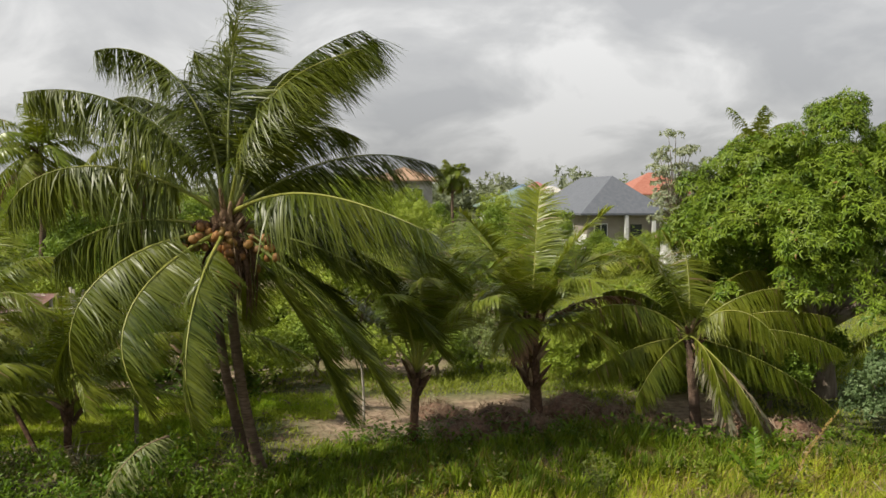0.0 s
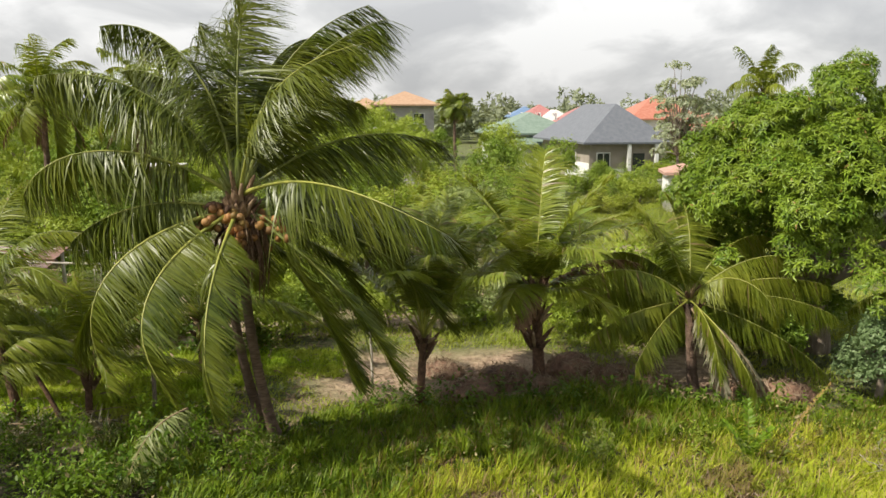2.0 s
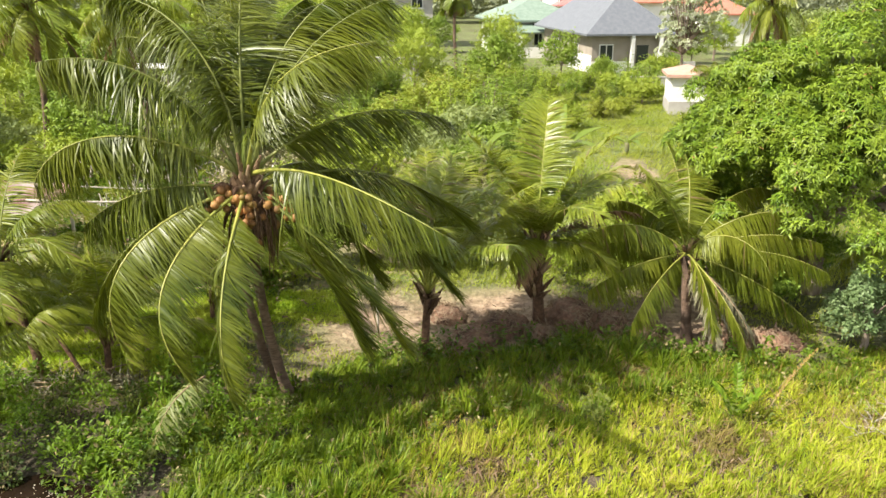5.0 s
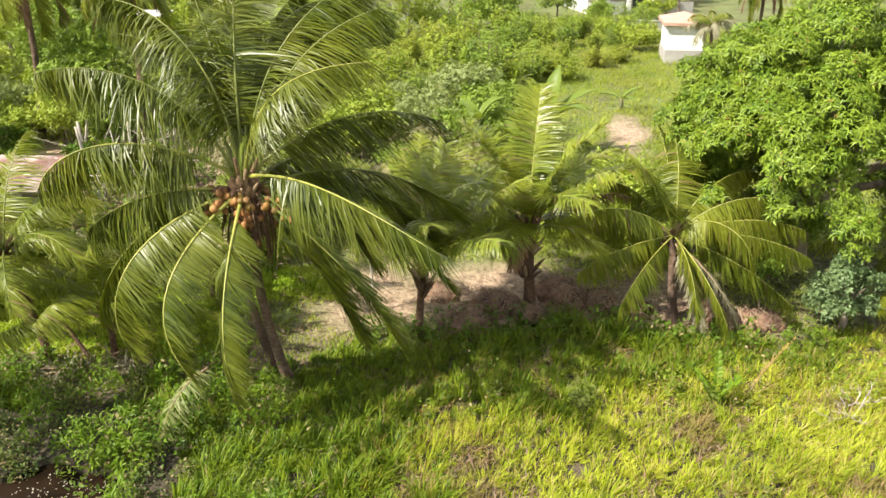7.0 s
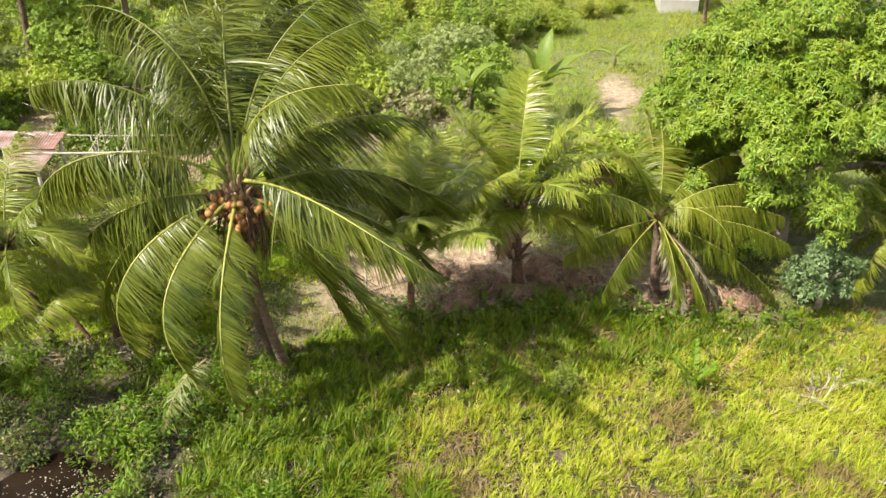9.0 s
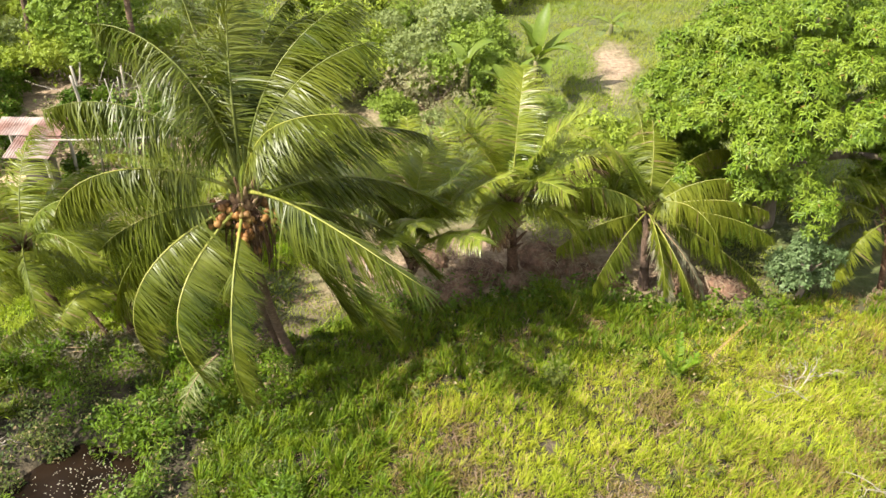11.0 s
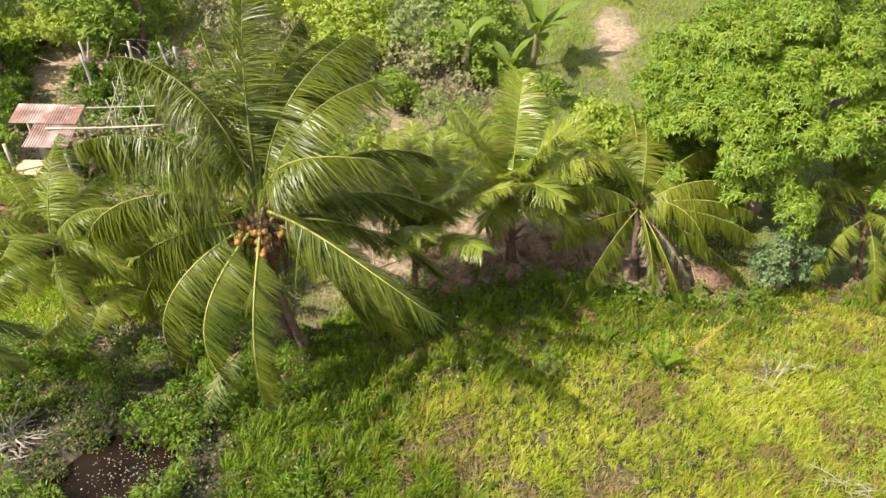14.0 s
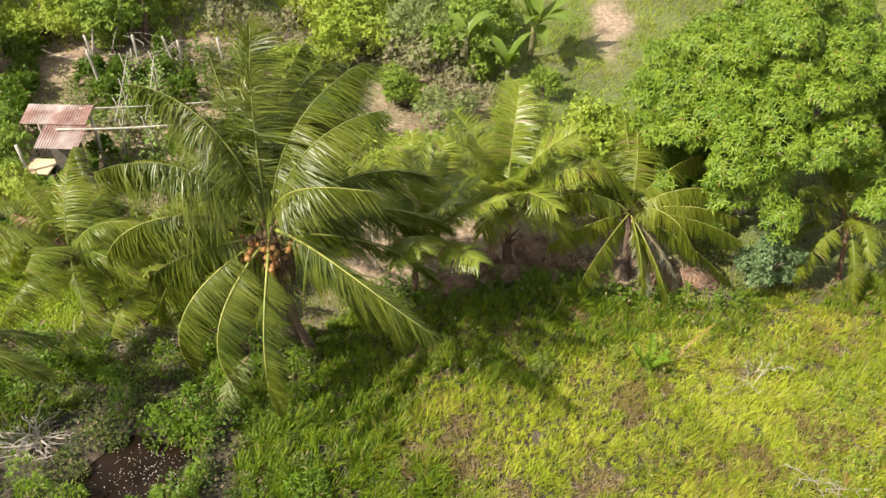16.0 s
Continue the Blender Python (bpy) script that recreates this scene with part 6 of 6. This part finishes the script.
def tin_sheet(x0, x1, y0, y1, z_front, z_back, name, label):
    bm = bmesh.new()
    cols = 48
    rows = []
    for k in (0, 1):
        for layer in (0.0, -0.006):
            row = []
            for i in range(cols + 1):
                x = x0 + (x1 - x0) * i / cols
                z = (z_front if k == 0 else z_back) + 0.014 * math.sin(i / cols * (x1 - x0) / 0.08 * 6.283) + layer
                row.append(bm.verts.new((x, y0 if k == 0 else y1, z)))
            rows.append(row)
    for i in range(cols):
        bm.faces.new((rows[0][i], rows[0][i + 1], rows[2][i + 1], rows[2][i]))
        bm.faces.new((rows[1][i + 1], rows[1][i], rows[3][i], rows[3][i + 1]))
        bm.faces.new((rows[0][i + 1], rows[0][i], rows[1][i], rows[1][i + 1]))
        bm.faces.new((rows[2][i], rows[2][i + 1], rows[3][i + 1], rows[3][i]))
    return part(name, bm, M_TIN, shed, label)


tin_sheet(-1.0, 1.0, 0.55, 1.35, 1.88, 2.08, "roof_sheet", "faded rusty tin sheet")
tin_sheet(-0.25, 1.05, -0.35, 0.65, 1.62, 1.86, "roof_sheet", "faded rusty tin sheet")
for x, y, z in ((-0.85, -0.2, 1.6), (0.85, -0.2, 1.6), (-0.85, 1.2, 2.0), (0.85, 1.2, 2.0)):
    tube_part("post", bent((x, y, -0.1), (x, y, z), (0.03, 0, 0), 5), [0.05] * 5, M_POLE, shed, "", 7)
part("back_board", box_bm(-0.1, 0.9, 0.2, 0.25, 0.0, 1.5, 0.005), rough_mat("dark_board", (0.09, 0.075, 0.06), (0.16, 0.13, 0.10), 6, 0.9, 0.4), shed, "dark board wall")
part("table_top", box_bm(-0.95, -0.15, -0.3, 0.5, 0.62, 0.67, 0.01), rough_mat("pale_plywood", (0.48, 0.34, 0.20), (0.60, 0.46, 0.30), 3, 0.8, 0.15), shed, "pale plywood board")
for x, y in ((-0.85, -0.2), (-0.25, -0.2), (-0.85, 0.4), (-0.25, 0.4)):
    tube_part("table_leg", bent((x, y, -0.05), (x, y, 0.62), (0, 0, 0), 3), [0.03] * 3, M_POLE, shed, "", 6)
for a, b, rad in (((0.2, 0.3, 1.86), (3.6, 0.9, 1.75), 0.03), ((0.6, 1.2, 2.05), (4.4, 2.4, 1.7), 0.022)):
    tube_part("roof_pole", bent(a, b, (0, 0, -0.04), 8), [rad] * 8, M_POLE, shed, "long pale bamboo pole", 7)


def pole(at, top, radius, label, name="post", mat=None):
    p0 = np.array((*at, float(ground_height(*at)) - 0.1))
    ob = thing(name, (*at, 0), label, "post", "garden posts")
    tube_part("shaft", bent((0, 0, p0[2]), np.array(top) - (at[0], at[1], 0), (0.02, 0, 0), 7), np.linspace(radius, radius * 0.8, 7), mat or M_POLE, ob, "", 7, 0.1, 4)


pole((-11.9, 26.0), (-12.0, 25.9, 1.75), 0.06, "pale weathered wooden garden post")
pole((-9.6, 27.5), (-9.8, 27.4, 1.5), 0.045, "thin leaning garden stake")
pole((-13.0, 28.2), (-12.6, 28.2, 1.4), 0.04, "thin leaning garden stake")
pole((-1.62, 16.3), (-1.68, 16.4, 1.35), 0.03, "thin pale stake in the bed")
pole((-5.68, 14.7), (-5.72, 14.8, 1.7), 0.045, "thin brown stake among the palms", mat=M_BARK)
pole((-7.2, 14.2), (-7.75, 14.3, 0.95), 0.05, "short dark propped stick", mat=M_FIBRE)
pole((-7.6, 43), (-7.6, 43, 3.0), 0.05, "thin grey pole standing among bushes")

brush = thing("brush_fence", (-9.4, 27.6, 0), "fence of posts and tangled dead brushwood", "fence")
r = np.random.default_rng(88)
for x in (-3.2, -1.6, 0.0, 1.6, 3.4):
    tube_part("fence_post", bent((x, 0, -0.1), (x + r.uniform(-0.15, 0.15), 0, r.uniform(1.2, 1.6)), (0.02, 0, 0), 5), [0.05] * 5, M_POLE, brush, "", 6)
for i in range(90):
    a = np.array([r.uniform(-3.6, 3.6), r.uniform(-0.5, 0.5), r.uniform(0.0, 0.9)])
    b = a + (r.normal(0, 0.7), r.normal(0, 0.3), r.normal(0.25, 0.3))
    tube_part("twig", bent(a, b, r.normal(0, 0.12, 3), 5), np.linspace(0.016, 0.005, 5), M_BARK if i % 2 else M_TWIG, brush, "", 4)

# trellis of thin stakes and cross sticks, overgrown with vines
r = np.random.default_rng(55)
M_VINE = leaf_mat("vine_leaf", (0.162, 0.257, 0.054), (0.311, 0.419, 0.101), (0.378, 0.446, 0.149), 0.35, 0.45, 1.5, 0.5, (0.34, 0.28, 0.14), 0.06)
for a, b in (((-10.9, 26.6), (-9.9, 21.7)), ((-9.9, 26.4), (-9.0, 21.9))):
    trellis = thing("trellis", (0, 0, 0), "garden trellis of thin stakes and cross sticks", "trellis", "garden trellises")
    along = [(a[0] + (b[0] - a[0]) * k / 6, a[1] + (b[1] - a[1]) * k / 6) for k in range(7)]
    for x, y in along:
        tube_part("stake", bent((x, y, -0.1), (x + r.uniform(-0.2, 0.2), y + r.uniform(-0.1, 0.1), r.uniform(1.3, 1.8)), (0.03, 0, 0), 5), np.linspace(0.026, 0.018, 5), M_POLE, trellis, "", 6)
    for z in (0.7, 1.25):
        tube_part("cross_stick", bent((*along[0], z), (*along[-1], z + 0.1), (0, 0, -0.08), 9), [0.014] * 9, M_POLE, trellis, "", 5)
    for x, y in along:
        n = 85
        h = r.uniform(0.7, 1.6)
        p = np.c_[x + r.normal(0, 0.17, n), y + r.normal(0, 0.34, n), r.uniform(0.05, h, n)]
        rot = turned(np.c_[r.normal(size=(n, 2)), r.normal(-0.2, 0.4, n)], np.c_[r.normal(0, 0.4, (n, 2)), np.ones(n)])
        vine = thing("climbing_vine", (0, 0, 0), "leafy light green vine climbing a garden trellis", "vine", "garden vines")
        np_part("foliage", *strewn(*LEAF_ROUND, p, rot, r.uniform(0.07, 0.15, n)), M_VINE, vine, kind="stuff")
        tube_part("stem", bent((x, y, -0.05), (x + 0.05, y, h), (0.1, 0.05, 0), 8), np.linspace(0.02, 0.008, 8), M_BARK, vine, "", 5)


# ---- dead wood ----
def dead_branch(at, label, seed, size=1.0, n=9, flat=0.5, aim=None, thick=0.014):
    """Forked bare branches: each limb carries side twigs, those carry finer ones."""
    rr = np.random.default_rng(seed)
    ob = thing("dead_branch", (*at, float(ground_height(*at))), label, "branch")
    for i in range(n):
        a = (aim if aim is not None and i < 3 else rr.uniform(0, 6.28)) + rr.normal(0, 0.25)
        tip = np.array([math.cos(a), math.sin(a) * 0.7, rr.uniform(0.1, flat)]) * size * rr.uniform(0.5, 1.0)
        limb_pts = bent((rr.normal(0, 0.1 * size), rr.normal(0, 0.1 * size), 0.06), tip, rr.normal(0, 0.09 * size, 3), 8)
        limb_pts[1:-1] += rr.normal(0, 0.018 * size, (6, 3))
        limb = tube_part("limb", limb_pts, np.linspace(thick, 0.004, 8) * size, M_TWIG, ob, "", 5)
        for k in range(5):
            j = int(rr.integers(2, 7))
            d = unit(tip + rr.normal(0, 0.7 * size, 3)) * size * rr.uniform(0.12, 0.36)
            d[2] = abs(d[2]) * 0.7
            tube_part("twig", bent(limb_pts[j], limb_pts[j] + d, rr.normal(0, 0.03, 3), 4), np.linspace(0.0055, 0.002, 4) * size, M_TWIG, limb, "", 4)
    return ob


dead_branch((7.9, 9.35), "bleached dead branch lying in the grass", 401, 0.9, 9, 0.5)
dead_branch((7.2, 12.3), "bleached dead branch with pale twigs in the grass", 402, 1.25, 8, 0.7, 0.6, 0.013)
dead_branch((-8.8, 10.8), "grey heap of dead fronds and sticks", 403, 1.2, 42, 0.35, thick=0.022)
dead_branch((-7.7, 13.5), "tangle of dry sticks under the palms", 404, 0.8, 12, 0.4)

# fallen palm frond standing out of the weeds
r = np.random.default_rng(66)
fallen = thing("fallen_frond", (-4.75, 11.55, 0.0), "fallen pale palm frond leaning in the weeds", "frond")
frond(fallen, np.array((0.5, 0.75, 1.0)), 245, 5, 1.6, 80, 0, r, M_PALM_PALE, M_RACHIS_DRY, 64, 0.5, 0.78, 0.3, bare=0.05, width=0.028, loose=1.8)

# grey dry frond litter heaped at the foot of the slim palms
r = np.random.default_rng(70)
for x, y, size in ((-8.45, 13.75, 0.75), (-7.3, 13.6, 0.6), (-6.5, 13.75, 0.5)):
    heap = thing("frond_heap", (x, y, float(ground_height(x, y))), "low grey heap of dry palm leaf strips", "heap", "dry frond heaps")
    n = 420
    rad, th = np.sqrt(r.uniform(size=n)), r.uniform(0, 6.283, n)
    p = np.c_[np.cos(th) * rad * size, np.sin(th) * rad * size * 0.7, 0.3 * size * (1.05 - rad) * r.uniform(0.2, 1.0, n) + 0.02]
    rot = turned(np.c_[r.normal(size=(n, 2)), r.normal(0.05, 0.3, n)], np.c_[r.normal(0, 0.5, (n, 2)), np.ones(n)])
    np_part("litter", *strewn(*leaf_template(0.07, 0.12, 0.02), p, rot, r.uniform(0.2, 0.55, n)), M_FROND_GREY, heap, kind="stuff")
    for k in range(5):
        q = np.array([r.normal(0, size * 0.4), r.normal(0, size * 0.3), 0.05])
        tube_part("stalk", bent(q, q + (r.normal(0, 0.5), r.normal(0, 0.3), r.uniform(0.05, 0.3)), (0, 0, 0.06), 6), np.linspace(0.02, 0.006, 6), M_RACHIS_DRY, heap, "", 5)

# fern-like sapling, a dry bracken stem and a pale leafy weed standing in the field
r = np.random.default_rng(71)
sapling = thing("sapling", (4.95, 12.5, float(ground_height(4.95, 12.5))), "bright green fern-like sapling in the tall grass", "plant")
for az, el, length in ((80, 84, 1.05), (200, 76, 0.95), (320, 72, 0.9), (20, 62, 0.75), (140, 66, 0.8)):
    frond(sapling, np.zeros(3), az, el, length, 30, 0, r, M_WEED_BRIGHT, M_RACHIS, 26, 0.15, 0.2, 0.2, bare=0.2, width=0.034, thick=0.5)
bracken = thing("bracken_stem", (5.55, 12.7, float(ground_height(5.55, 12.7))), "tall dry orange-brown bracken stem leaning over grass", "plant")
frond(bracken, np.zeros(3), 12, 64, 1.55, 22, 0, r, M_STALK_DRY, M_RACHIS_DRY, 34, 0.07, 0.2, 0.2, bare=0.25, width=0.022, thick=0.45)
for k in (0.35, 0.55):
    tube_part("twig", bent((0.2, 0.03, k), (0.2 + r.uniform(-0.3, 0.3), 0.03 + r.uniform(-0.2, 0.2), k + 0.3), (0, 0, 0.04), 5), np.linspace(0.008, 0.003, 5), M_RACHIS_DRY, bracken, "", 5)
leafy = thing("weed_plant", (2.42, 12.3, float(ground_height(2.42, 12.3))), "pale green leafy weed standing in the grass", "plant")
for k in range(7):
    a = k * 0.9
    tip = np.array([math.cos(a) * r.uniform(0.12, 0.32), math.sin(a) * r.uniform(0.12, 0.32), r.uniform(0.45, 0.75)])
    stem = tube_part("stem", bent((0, 0, -0.03), tip, (0.03, 0, 0), 6), np.linspace(0.01, 0.004, 6), M_RACHIS, leafy, "", 5)
    p = np.linspace(0.35, 1, 14)[:, None] * tip
    rot = turned(np.c_[r.normal(size=(14, 2)), r.uniform(-0.1, 0.5, 14)], np.c_[r.normal(0, 0.3, (14, 2)), np.ones(14)])
    np_part("foliage", *strewn(*LEAF_OVAL, p, rot, r.uniform(0.07, 0.13, 14)), M_WEED_PALE, stem, kind="stuff")

# a pale stick propped against the low palm
prop = thing("prop_stick", (5.75, 15.6, 0), "thin pale stick propped beneath the low palm", "stick")
tube_part("shaft", bent((0.3, -0.1, -0.05), (-0.35, 0.35, 1.25), (0.02, 0, 0), 7), np.linspace(0.028, 0.02, 7), M_POLE, prop, "", 7, 0.1, 3)
